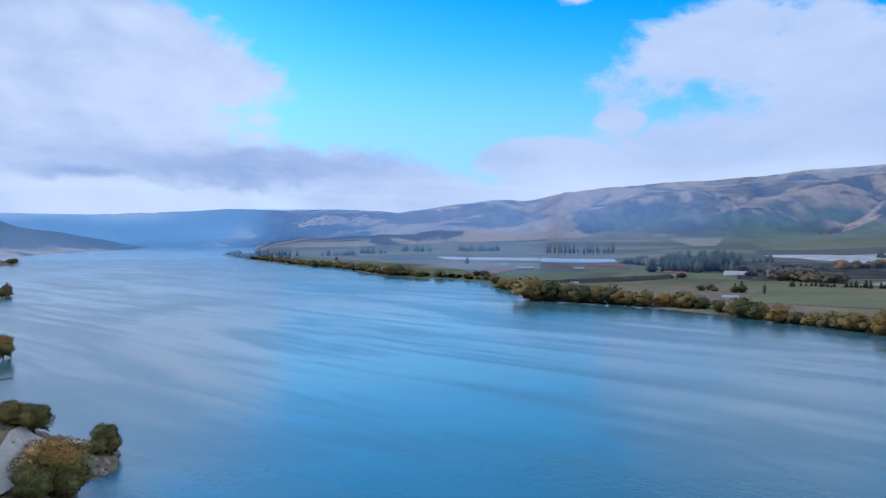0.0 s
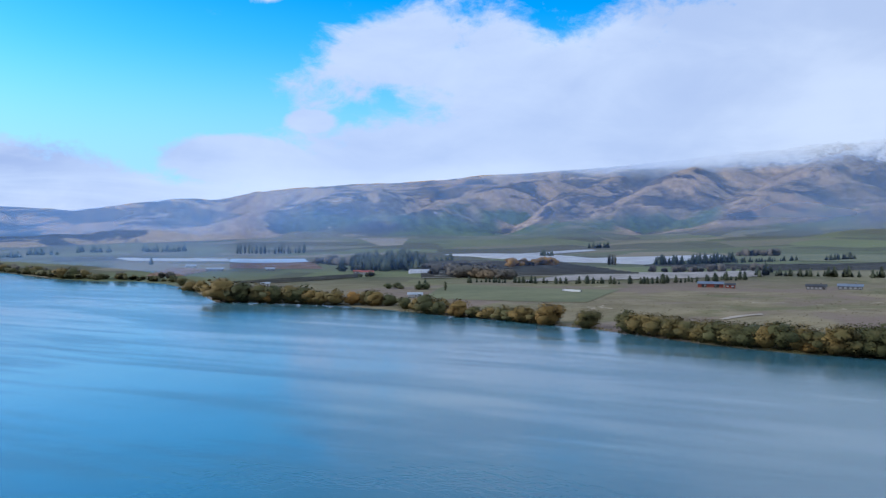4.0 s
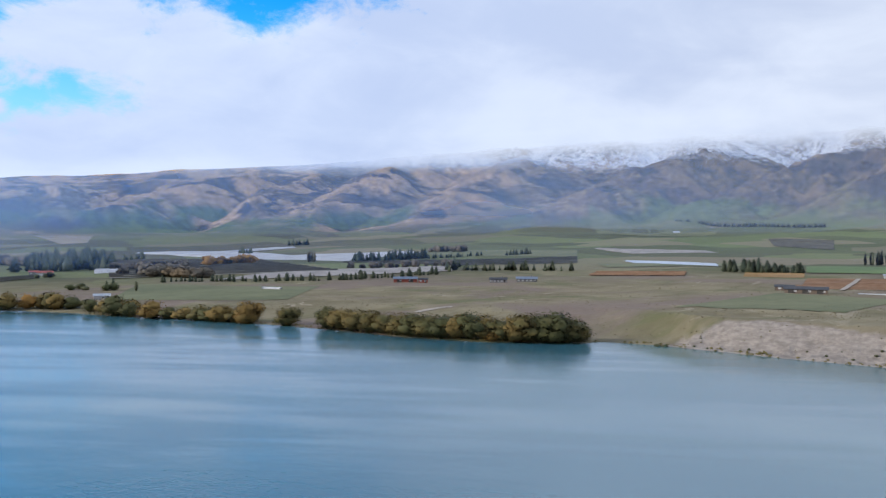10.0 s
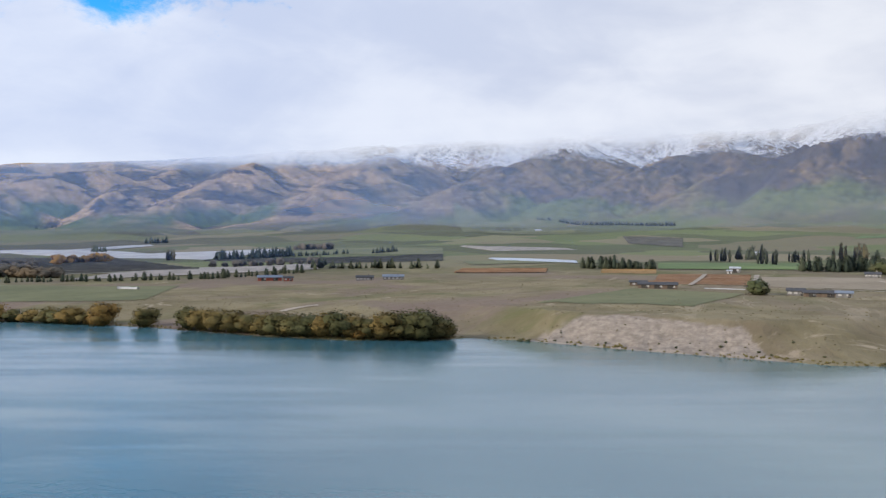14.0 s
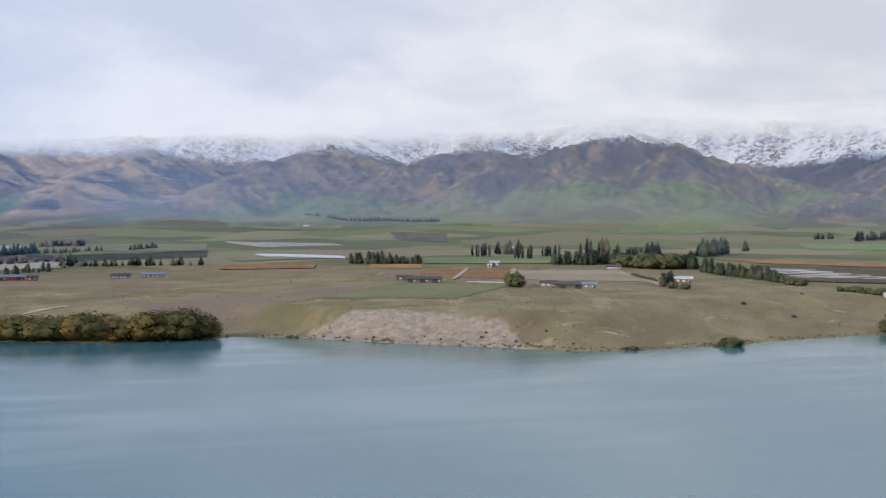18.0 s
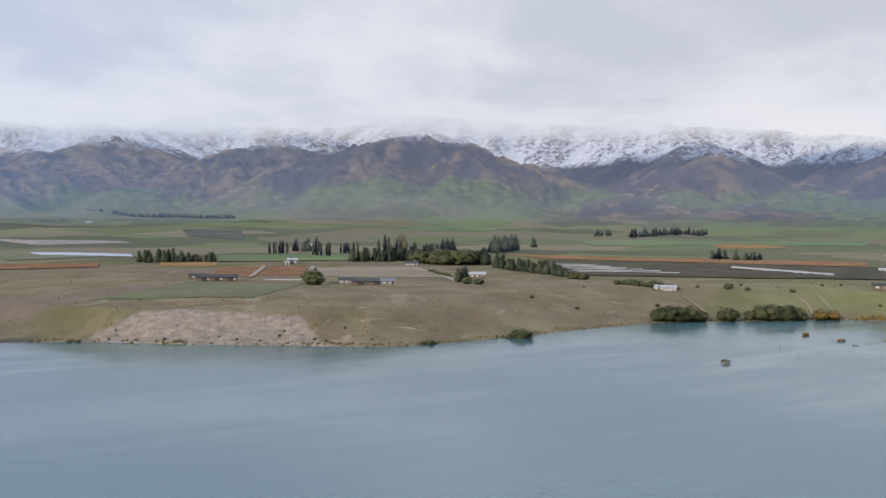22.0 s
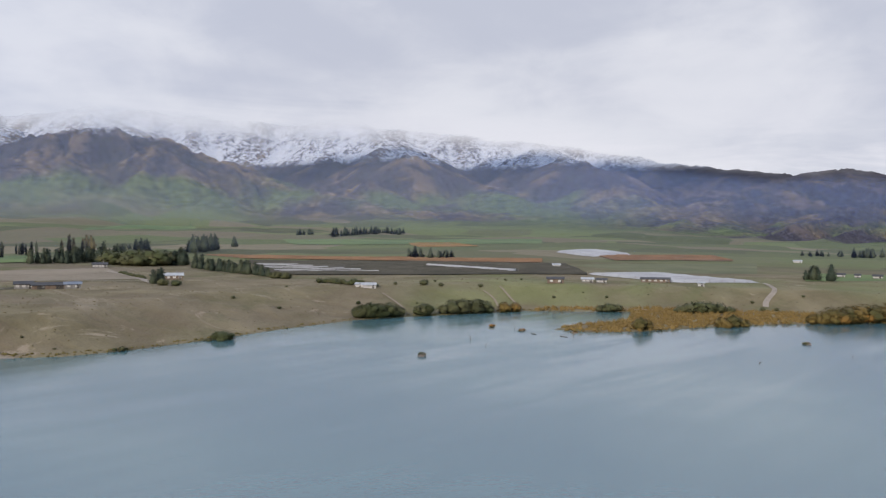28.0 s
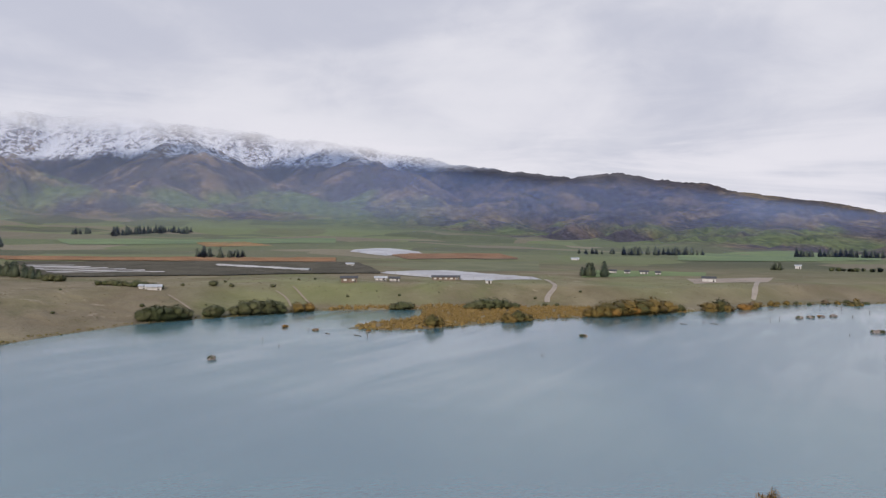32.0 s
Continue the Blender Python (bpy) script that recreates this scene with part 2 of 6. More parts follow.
BANK_AZ = [-20, 5, 20, 35, 50, 56, 69, 76, 90, 105, 125, 140]
BANK_Z = [2.0, 2.5, 3.5, 5.5, 8.0, 10.3, 10.8, 11.0, 11.0, 11.0, 8.5, 7.0]
BANK_W = [30, 30, 60, 90, 70, 19, 21, 55, 70, 45, 40, 40]
# spurs that stand out before the range: bearing, distance, height above the horizon, from the top down
SPURS = [[(58.5, 4000, 6.0), (56.6, 3300, 5.45), (55.0, 3150, 5.0), (53.5, 3000, 4.4), (51.3, 2800, 3.5), (49.1, 2600, 2.55), (46.5, 2450, 1.6), (44.5, 2350, 0.9)],
         [(68.5, 3900, 6.2), (66.5, 3150, 5.55), (65.1, 3060, 5.2), (62.8, 2900, 4.45), (60.3, 2720, 3.4), (57.2, 2520, 2.3), (55.8, 2350, 1.2)],
         [(74.0, 4300, 7.2), (75.2, 3700, 6.3), (75.9, 3150, 5.85), (75.0, 2800, 5.9), (72.5, 2740, 5.45), (69.9, 2680, 4.6), (67.3, 2580, 3.6), (65.1, 2480, 2.7), (61.0, 2300, 1.0)],
         [(75.0, 2800, 5.9), (77.3, 2800, 5.6), (80.0, 2780, 4.7), (82.0, 2750, 4.1), (84.4, 2680, 3.4), (87.1, 2560, 2.6), (89.4, 2430, 2.0), (92.0, 2300, 1.2)],
         [(90.3, 4350, 7.0), (92.0, 4100, 6.2), (93.5, 3750, 5.2), (94.8, 3400, 4.5), (93.8, 3200, 3.9), (92.4, 3000, 3.1), (90.7, 2800, 2.3), (88.5, 2550, 1.3)],
         [(94.8, 3400, 4.5), (97.0, 3250, 3.6), (99.5, 3050, 2.7), (101.5, 2800, 1.8), (102.5, 2550, 0.9)],
         [(102.5, 4000, 5.6), (104.6, 3650, 4.6), (105.7, 3400, 4.1), (107.3, 3100, 3.2), (108.9, 2800, 2.4), (109.8, 2500, 1.3)],
         [(122.0, 3300, 3.6), (118.4, 2900, 2.75), (116.5, 2720, 2.35), (114.7, 2550, 1.8), (112.5, 2300, 0.6)],
         [(127.0, 2950, 2.75), (124.5, 2780, 2.2), (121.5, 2550, 1.4), (119.0, 2250, 0.1)],
         [(132.0, 2700, 1.8), (129.0, 2450, 1.2), (126.0, 2150, 0.1)],
         [(70.5, 2600, 3.5), (72.2, 2480, 2.7), (74.0, 2380, 2.55), (75.5, 2280, 1.9), (76.5, 2150, 0.8)],
         [(82.0, 2560, 2.6), (82.0, 2380, 1.95), (81.0, 2250, 1.4), (80.0, 2120, 0.6)],
         [(64.0, 2420, 2.0), (66.0, 2300, 1.5), (68.0, 2150, 0.7)],
         [(97.0, 2600, 1.5), (95.0, 2400, 1.05), (93.0, 2150, 0.3)],
         [(45.0, 4000, 5.3), (43.2, 3500, 4.1), (41.5, 3100, 2.9), (40.0, 2700, 1.6), (38.5, 2450, 0.8)],
         [(36.5, 3900, 4.7), (34.5, 3450, 3.5), (32.0, 3000, 2.2), (29.0, 2600, 0.9)],
         [(27.0, 3900, 4.0), (24.0, 3600, 3.5), (21.0, 3200, 2.5), (17.0, 2900, 1.4), (12.0, 2750, 0.5)],
         [(16.0, 3900, 3.2), (11.0, 3500, 2.3), (6.0, 3200, 1.2)],
         [(-30.0, 4350, 1.1), (-24.0, 4320, 1.25), (-19.0, 4300, 1.55), (-15.5, 4300, 1.7), (-12.0, 4280, 1.3), (-9.5, 4250, 0.7)]]


def line_distance(x, y, line):
    best = np.full(x.shape, 1e18)
    for (ax, ay), (bx, by) in zip(line, line[1:]):
        dx, dy = bx - ax, by - ay
        s = np.clip(((x - ax) * dx + (y - ay) * dy) / (dx * dx + dy * dy), 0, 1)
        best = np.minimum(best, (x - ax - s * dx) ** 2 + (y - ay - s * dy) ** 2)
    return np.sqrt(best)


def rough_land(x, y):
    """Height of the ground before rain has cut it, the cover shares (pasture, bare bank, mountain), and how hard the rain cuts."""
    r = np.hypot(x, y) + 1e-6
    az = np.degrees(np.arctan2(x, y))
    az = np.where(az < -150, az + 360, az)
    # the shores matter only within reach of the lake
    d, is_east = np.full(x.shape, 1500.0), np.zeros(x.shape, bool)
    at = ~((r > 1900) & (az > 15) & (az < 150))
    d[at] = shore_distance(x[at], y[at])
    is_east[at] = line_distance(x[at], y[at], NEAR_SHORE) < line_distance(x[at], y[at], FAR_SHORE + FAR_SHORE_SOUTH)
    wob = fbm(x / 60, y / 60, 3, 3)
    # west side: bank, then a plain that climbs to the foot of the range
    bz, bw = np.interp(az, BANK_AZ, BANK_Z), np.interp(az, BANK_AZ, BANK_W)
    toe_az = [q[0] for q in TOE]
    toe_el, toe_r, top_r = (np.interp(az, toe_az, [q[k] for q in TOE]) for k in (1, 2, 3))
    z_toe = EYE + toe_r * np.tan(np.radians(toe_el))
    z_top = EYE + top_r * np.tan(np.radians(np.interp(az, SKY_AZ, SKY_EL)))
    # behind the reed flat the bank stands back from the water
    back = np.interp(az, [104, 107, 112, 118, 124, 129, 134, 140], [0, 446, 455, 462, 470, 505, 560, 580])
    db = np.where(az > 105.5, np.minimum(d, r - back), d)
    bank = bz * ramp(db + 3 * wob * (db > 4), 0.5, bw) + 0.5 * ramp(d, 0, 2)
    s = np.clip((r - 420) / (toe_r - 420), 0, 1.2)
    plain = bank + np.maximum(z_toe - bz, 0) * s ** 1.7 * ramp(d, 0, 60) + 0.5 * wob * ramp(d, 10, 80)
    plain = plain + (9 + 8 * ramp(r, 1500, 2100)) * fbm(x / 340 + 3, y / 340, 11, 4) * ramp(r, 1000, 1800) * ramp(d, 100, 500) * ramp(az, 14, 34)
    m = np.clip((r - toe_r) / (top_r - toe_r), 0, 1)
    high = np.maximum(z_top - z_toe, 0)
    warp = fbm(x / 700, y / 700, 21, 3)
    spur = ridged((az + 9.0 * (1 - m) + 1.2 * warp) / 6.0, r / 4200, 31, 2)
    rough = ridged(x / 190 + 0.3 * warp, y / 190, 41, 5)
    steep = ramp(m, 0.0, 0.30) * (1 - ramp(m, 0.72, 1.0))
    hollow = ramp(az, 38, 46) * (1 - ramp(az, 106, 113))
    body = (1 - hollow) * (0.5 * m + 0.5 * m ** 2) + hollow * (0.52 * m + 0.48 * m ** 7) + steep * (0.34 - 0.24 * hollow) * (spur - 0.70)
    crest = ramp(m, 0.75, 0.97)
    range_z = z_toe + high * body + crest * (4 + 14 * hollow) * (rough - 0.6) * ramp(high, 60, 300)
    spur_z = np.full(x.shape, -1e9)
    up = r > 1900
    ux, uy, best = x[up], y[up], spur_z[up]
    bend = 40 * fbm(ux / 260, uy / 260, 45, 3)
    for line in SPURS:
        pts = [(rr * math.sin(radians(a)), rr * math.cos(radians(a)), EYE + rr * math.tan(radians(e))) for a, rr, e in line]
        for (ax, ay, za), (bx, by, zb) in zip(pts, pts[1:]):
            dx, dy = bx - ax, by - ay
            k = np.clip(((ux - ax) * dx + (uy - ay) * dy) / (dx * dx + dy * dy), 0, 1)
            off2 = (ux - ax - k * dx + bend) ** 2 + (uy - ay - k * dy + bend * 0.6) ** 2
            best = np.maximum(best, za + k * (zb - za) - 0.46 * (np.sqrt(off2 + 55 ** 2) - 55))
    spur_z[up] = best
    spur_z = spur_z + 8 * (rough - 0.75) * ramp(r, 2100, 2500)
    # ridges run softly into the slopes beside them
    soft = np.clip(0.5 + 0.5 * (spur_z - range_z) / 26.0, 0, 1)
    spur_z = np.where(np.abs(spur_z - range_z) < 26, range_z + (spur_z - range_z) * soft + 26.0 * soft * (1 - soft), spur_z)
    range_z = np.where(r > toe_r, np.maximum(range_z, spur_z), range_z)
    range_z = np.where(r > top_r, range_z - (r - top_r) * 0.35, range_z)
    # at the head of the lake the range stands back behind the water
    head = ramp(az, -2, -6)
    range_z = np.where(az < -2, range_z * (1 - head) + head * (range_z + 60) * ramp(r, 3930, 4180) - head * 60, range_z)
    west = np.where(r > toe_r, np.maximum(plain, range_z), plain)
    # low dark hills across the far reach
    hill = 62 + 10 * fbm(x / 300, y / 300, 71, 3) - 0.10 * np.hypot((x - 150) * 0.32, (y - 3000) * 0.8)
    west = np.where(az < 12, np.maximum(west, np.minimum(hill, plain + 0.16 * np.maximum(d, 0))), west)
    # east side: rough hill country straight from the water
    near = 1 - ramp(r, 260, 420)
    east = (1.2 + 1.0 * near) * ramp(d, 0, 10) + np.minimum((0.17 + 0.12 * near) * np.maximum(d - 9, 0), 92) * (1 + 0.22 * fbm(x / 120, y / 120, 51, 4)) + 0.8 * wob * ramp(d, 3, 20)
    # a schist outcrop above the near track
    east = east + (5.0 + 1.2 * fbm(x / 7, y / 7, 83, 3)) * ramp(-az, 24.8, 26.4) * ramp(r, 150, 164) * (1 - ramp(r, 186, 198))
    z = np.where(is_east, east, west)
    # hummocks and stock terraces on the bank
    z = z + (~is_east) * (0.5 * fbm(x / 13, y / 13, 91, 3) + 0.35 * fbm(x / 45 + 7, y / 45, 95, 2)) * ramp(d, 4, 14) * (1 - ramp(d, 60, 90)) * (1 - ramp(r, 430, 470)) * ramp(az, 30, 45)
    far = ramp(r, 3900, 4000) * (az > -75) * (az < -2)
    z = np.where(far > 0, np.maximum(z * (1 - far) - far, range_z), z)
    z = np.where((d < 0) & (far < 0.5), -0.35 * np.minimum(-d, 12) - 0.02, z)
    green = fbm(x / 330, y / 330, 61, 4) + 0.75 * ramp(r, 900, 1700) - 0.25
    green = green - 0.6 * (1 - ramp(r, 700, 1000))
    green = ramp(green, -0.1, 0.6) * (1 - 0.97 * ramp(z + 60 * fbm(x / 230, y / 230, 65, 3) - 22 * ramp(az, 50, 66), 92, 158)) * (~is_east) * ramp(az, 2, 20)
    green = np.maximum(green, ramp(az, 90, 100) * (1 - ramp(r, 540, 700)) * ramp(z, 1.0, 2.5) * 0.55 * ramp(fbm(x / 50, y / 50, 77, 3), -0.3, 0.7) * (~is_east))
    green = green * (1 - 0.92 * ramp(az, 104, 113) * ramp(z + 16 * wob, 26, 58))
    # the bare scarp: a crisp brow, runnels down its face, running out to both sides
    nick = fbm(x / 9, y / 9, 79, 3)
    brow = 18.0 * ramp(az + 0.8 * wob, 53.2, 58.6) * (1 - ramp(az + 0.5 * nick, 67.2, 70.4)) + 2.2 * nick
    cliff = (1 - ramp(d, brow - 0.8, brow + 0.8)) * (az > 53) * (az < 71) * (~is_east)
    z = np.where(d > 0.5, z + cliff * ramp(d, 0.5, 4) * (1 - ramp(d, 13, 18)) * (1.1 * fbm(x / 6 + 9, y / 6, 87, 3) - 0.5), z)
    mount = np.maximum(ramp(m, 0.0, 0.14) * (~is_east), is_east * ramp(r, 200, 500))
    mount = np.maximum(mount, (hill > plain + 4) * (az < 12) * 1.0)
    cut = ramp(r - toe_r, 60, 420) * (1 - ramp(r, 4500, 4660)) * (1 - 0.5 * ramp(m, 0.85, 1.0)) * (~is_east | (far > 0)) * (0.62 + 0.28 * ramp(az, 28, 50) + 0.35 * ramp(az, 0, -8))
    return z, green, cliff, mount, cut


GULLY_AZ, GULLY_R = np.arange(-32, 143, 0.165), np.arange(1400, 4690, 12.5)


def cut_gullies():
    """Depth that running water has taken from or left on the slopes: furrows down the fall line that branch as they grow finer."""
    a, r = np.meshgrid(np.radians(GULLY_AZ), GULLY_R, indexing="ij")
    x, y = r * np.sin(a), r * np.cos(a)
    z0, _, _, _, cut = rough_land(x.ravel(), y.ravel())
    z0, cut = z0.reshape(x.shape), cut.reshape(x.shape)
    z = z0.copy()
    spread = (GULLY_AZ[1] - GULLY_AZ[0]) * math.pi / 180
    for wave, deep, seed in ((330.0, 0.066, 3), (165.0, 0.072, 5), (84.0, 0.066, 7), (42.0, 0.062, 9)):
        g_a, g_r = np.gradient(z, spread, GULLY_R[1] - GULLY_R[0])
        g_a = g_a / r
        gx, gy = g_a * np.cos(a) + g_r * np.sin(a), g_r * np.cos(a) - g_a * np.sin(a)
        slope = np.hypot(gx, gy) + 1e-5
        across_x, across_y = -gy / slope, gx / slope
        px, py = x / wave, y / wave
        ix, iy = np.floor(px).astype(np.int64), np.floor(py).astype(np.int64)
        total, weight = np.zeros_like(x), np.zeros_like(x)
        for i in (-1, 0, 1, 2):
            for j in (-1, 0, 1, 2):
                cx, cy = ix + i, iy + j
                h = (cx * 374761393 + cy * 668265263 + seed * 974634521) & 0xFFFFFFFF
                h = ((h ^ (h >> 13)) * 1274126177) & 0xFFFFFFFF
                dx, dy = px - cx - (h & 255) / 512, py - cy - ((h >> 8) & 255) / 512
                w = np.exp(-2.0 * (dx * dx + dy * dy))
                total += w * np.cos(6.2832 * (dx * across_x + dy * across_y))
                weight += w
        furrow = total / weight
        z = z + cut * wave * deep * np.clip(slope / 0.36, 0, 1.15) * (np.where(furrow > 0, furrow, furrow * 1.2))
    return z - z0


GULLY = cut_gullies()


def land_height(x, y):
    """Height of the ground, and the cover shares: pasture, bare bank, mountain, and gully floors against spines."""
    z, green, cliff, mount, _ = rough_land(x, y)
    r = np.hypot(x, y)
    az = np.degrees(np.arctan2(x, y))
    u, v = (az - GULLY_AZ[0]) / 0.165, (r - GULLY_R[0]) / 12.5
    known = (u > 0) & (u < len(GULLY_AZ) - 1.01) & (v > 0) & (v < len(GULLY_R) - 1.01)
    u, v = np.clip(u, 0, len(GULLY_AZ) - 1.01), np.clip(v, 0, len(GULLY_R) - 1.01)
    i, j = u.astype(int), v.astype(int)
    u, v = u - i, v - j
    cut = (GULLY[i, j] * (1 - u) + GULLY[i + 1, j] * u) * (1 - v) + (GULLY[i, j + 1] * (1 - u) + GULLY[i + 1, j + 1] * u) * v
    cut = np.where(known, cut, 0.0)
    return z + cut, green, cliff, mount, np.clip(0.5 + cut / 44, 0, 1)


def make(name, verts, faces, mat, smooth=True):
    me = bpy.data.meshes.new(name)
    me.from_pydata(verts, [], faces)
    me.materials.append(mat)
    if smooth:
        me.polygons.foreach_set("use_smooth", np.ones(len(me.polygons), bool))
    me.update()
    return new(name, me)


# ---------------------------------------------------------------- land and water materials
def ground_material():
    m, T = material("ground")
    p = T.node("ShaderNodeTexCoord").outputs["Object"]
    x, y, z = T.split(p)
    cover = T.node("ShaderNodeAttribute", attribute_name="cover")
    g, c, mt = T.split(cover.outputs["Color"])
    spine = cover.outputs["Alpha"]
    n_big, n_mid, n_fine = T.noise(p, 0.006, 5, 0.6), T.noise(p, 0.035, 5, 0.6), T.noise(p, 0.4, 4, 0.6)
    dry = T.mix(T.step(n_mid, 0.3, 0.7), (0.138, 0.115, 0.063), (0.222, 0.187, 0.113))
    dry = T.mix(T.step(T.noise(p, 0.016, 6, 0.65, 0.6), 0.50, 0.66), dry, (0.125, 0.120, 0.055))
    dry = T.mix(T.step(T.noise(T.stretch(p, 1, 1, 0.2), 0.03, 5, 0.7, 1.5), 0.60, 0.70), dry, (0.30, 0.25, 0.175))
    dry = T.mix(T.step(T.noise(p, 0.009, 5, 0.6, 0.8), 0.44, 0.58, 0.0, T.step(T.add(y, T.mul(n_big, 200.0)), 120.0, 420.0, 0.25, 0.85)), dry, T.mix(n_fine, (0.140, 0.102, 0.082), (0.215, 0.164, 0.132)))
    grass = T.mix(T.step(n_big, 0.35, 0.65), (0.095, 0.15, 0.05), (0.17, 0.215, 0.07))
    cells = T.node("ShaderNodeTexVoronoi", distance="CHEBYCHEV")
    T.put(cells.inputs["Vector"], T.stretch(p, 1.0, 1.0, 0.0, 0.35))
    cells.inputs["Scale"].default_value = 0.0062
    pick, tone, _ = T.split(cells.outputs["Color"])
    open_land = T.mul(T.step(T.math("SQRT", T.add(T.mul(x, x), T.mul(y, y))), 560.0, 900.0), 0.9)
    crop = T.mix(T.step(pick, 0.35, 0.42), (0.080, 0.074, 0.046), (0.115, 0.118, 0.055))
    crop = T.mix(T.step(y, 1500.0, 700.0, 0.0, 0.8), crop, T.mix(T.step(pick, 0.30, 0.42), (0.080, 0.094, 0.041), (0.118, 0.144, 0.054)))
    crop = T.mix(T.step(pick, 0.72, 0.78), crop, (0.175, 0.150, 0.092))
    crop = T.scale_rgb(crop, T.add(0.8, T.mul(tone, 0.35)))
    dry = T.mix(T.step(T.noise(T.stretch(T.stretch(p, 1, 1, 1, radians(-25)), 0.012, 0.075, 0.1), 1.0, 6, 0.68, 1.0), 0.57, 0.66, 0.0, T.step(z, 9.0, 12.0, 0.0, 0.6)), dry, (0.30, 0.255, 0.18))
    flat = T.mix(T.mul(g, 0.75), dry, grass)
    flat = T.mix(T.mul(open_land, T.step(n_mid, 0.2, 0.5, 0.6, 1.0)), flat, crop)
    bare = T.mix(T.step(T.add(T.mul(n_fine, 0.4), T.mul(T.noise(T.stretch(p, 0.25, 0.25, 0.9), 1.0, 4, 0.6), 0.6)), 0.35, 0.68), (0.20, 0.168, 0.138), (0.325, 0.278, 0.230))
    flat = T.mix(c, flat, bare)
    tuss = T.mix(T.step(n_mid, 0.35, 0.65), (0.112, 0.083, 0.053), (0.205, 0.148, 0.088))
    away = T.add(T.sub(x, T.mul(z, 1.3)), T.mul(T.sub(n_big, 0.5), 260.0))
    # mask of the northern slopes that carry painted sunlight
    sunlit_north = T.mul(T.step(T.add(y, T.mul(x, -0.55)), 100.0, 1700.0), T.step(away, -1100.0, -980.0))
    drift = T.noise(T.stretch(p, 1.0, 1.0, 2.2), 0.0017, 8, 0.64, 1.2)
    # dark scrub colour that also stands in for cloud shade on the slopes
    scrub_shade = T.sub(T.sub(T.noise(p, 0.0045, 7, 0.72, 0.9), T.step(away, -1000.0, -1100.0, 0.0, 0.25)), T.mul(T.mul(T.step(z, 130.0, 270.0), T.step(y, 1700.0, 500.0)), 0.15))
    scrub_shade = T.sub(scrub_shade, T.step(y, 700.0, -500.0, 0.0, 0.05))
    scrub_shade = T.sub(scrub_shade, T.mul(T.mul(T.step(z, 120.0, 85.0), T.step(y, 1500.0, 2000.0)), T.step(x, 1100.0, 500.0, 0.0, 0.2)))
    scrub = T.mix(T.step(scrub_shade, 0.41, 0.55), T.mix(n_mid, (0.044, 0.040, 0.052), (0.076, 0.065, 0.072)), tuss)
    hills = T.mix(T.mul(g, 0.95), scrub, T.mix(T.step(n_mid, 0.35, 0.65), (0.060, 0.084, 0.030), (0.112, 0.138, 0.044)))
    # sunlit patches on the northern slopes, painted in as broad drifts of tussock colour
    hills = T.mix(T.mul(T.mul(sunlit_north, T.step(drift, 0.475, 0.525)), T.mul(T.sub(1.0, g), 0.85)), hills, T.mix(n_mid, (0.38, 0.250, 0.135), (0.56, 0.385, 0.22)))
    even = T.mul(g, 0.7)
    hills = T.scale_rgb(hills, T.add(T.mul(T.step(T.noise(p, 0.13, 5, 0.75), 0.3, 0.7, 0.5, 1.5), T.sub(1.0, even)), even))
    hills = T.scale_rgb(hills, T.step(T.noise(p, 0.045, 6, 0.7, 0.6), 0.34, 0.66, 0.76, 1.24))
    # darker towards the gully floors, paler towards the spines
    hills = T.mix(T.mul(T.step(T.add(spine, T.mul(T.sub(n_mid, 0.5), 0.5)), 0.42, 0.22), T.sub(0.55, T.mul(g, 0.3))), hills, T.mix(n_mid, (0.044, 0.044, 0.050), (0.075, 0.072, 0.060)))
    hills = T.mix(T.mul(T.step(T.add(spine, T.mul(T.sub(n_mid, 0.5), 0.5)), 0.58, 0.85), T.mul(T.mul(T.sub(1.0, g), T.sub(0.5, T.mul(sunlit_north, 0.45))), T.mul(T.step(y, -300.0, -900.0, 1.0, 0.75), T.step(n_big, 0.42, 0.58, 0.35, 1.0)))), hills, T.mix(n_mid, (0.215, 0.150, 0.088), (0.30, 0.215, 0.125)))
    line = T.add(T.add(318.0, T.mul(T.step(y, 1500.0, 3300.0), 45.0)), T.mul(T.step(y, 0.0, -900.0), -22.0))
    snow_line = T.sub(T.add(T.add(z, T.mul(T.sub(n_mid, 0.5), 70.0)), T.mul(T.sub(n_big, 0.5), 45.0)), line)
    nrm = T.split(T.node("ShaderNodeNewGeometry").outputs["Normal"])[2]
    crag = T.mul(T.sub(T.noise(T.stretch(p, 1, 1, 0.45), 0.05, 8, 0.75), 0.5), 1.9)
    patch = T.step(T.add(T.add(T.mul(nrm, 0.85), crag), T.mul(T.sub(0.5, spine), 0.5)), 0.46, 0.84, 0.06, 1.0)
    snow = T.mul(T.step(snow_line, -14.0, 30.0), T.mix(T.step(snow_line, 40.0, 300.0, 0.0, 0.45), patch, (1.0, 1.0, 1.0)))
    hills = T.mix(snow, hills, T.mix(n_mid, (0.52, 0.535, 0.58), (0.66, 0.67, 0.70)))
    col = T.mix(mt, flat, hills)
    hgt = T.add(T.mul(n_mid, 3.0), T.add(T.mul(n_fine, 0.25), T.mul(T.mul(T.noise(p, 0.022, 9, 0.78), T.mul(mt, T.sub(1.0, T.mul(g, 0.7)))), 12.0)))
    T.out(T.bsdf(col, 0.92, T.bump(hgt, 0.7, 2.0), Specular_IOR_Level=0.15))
    return m


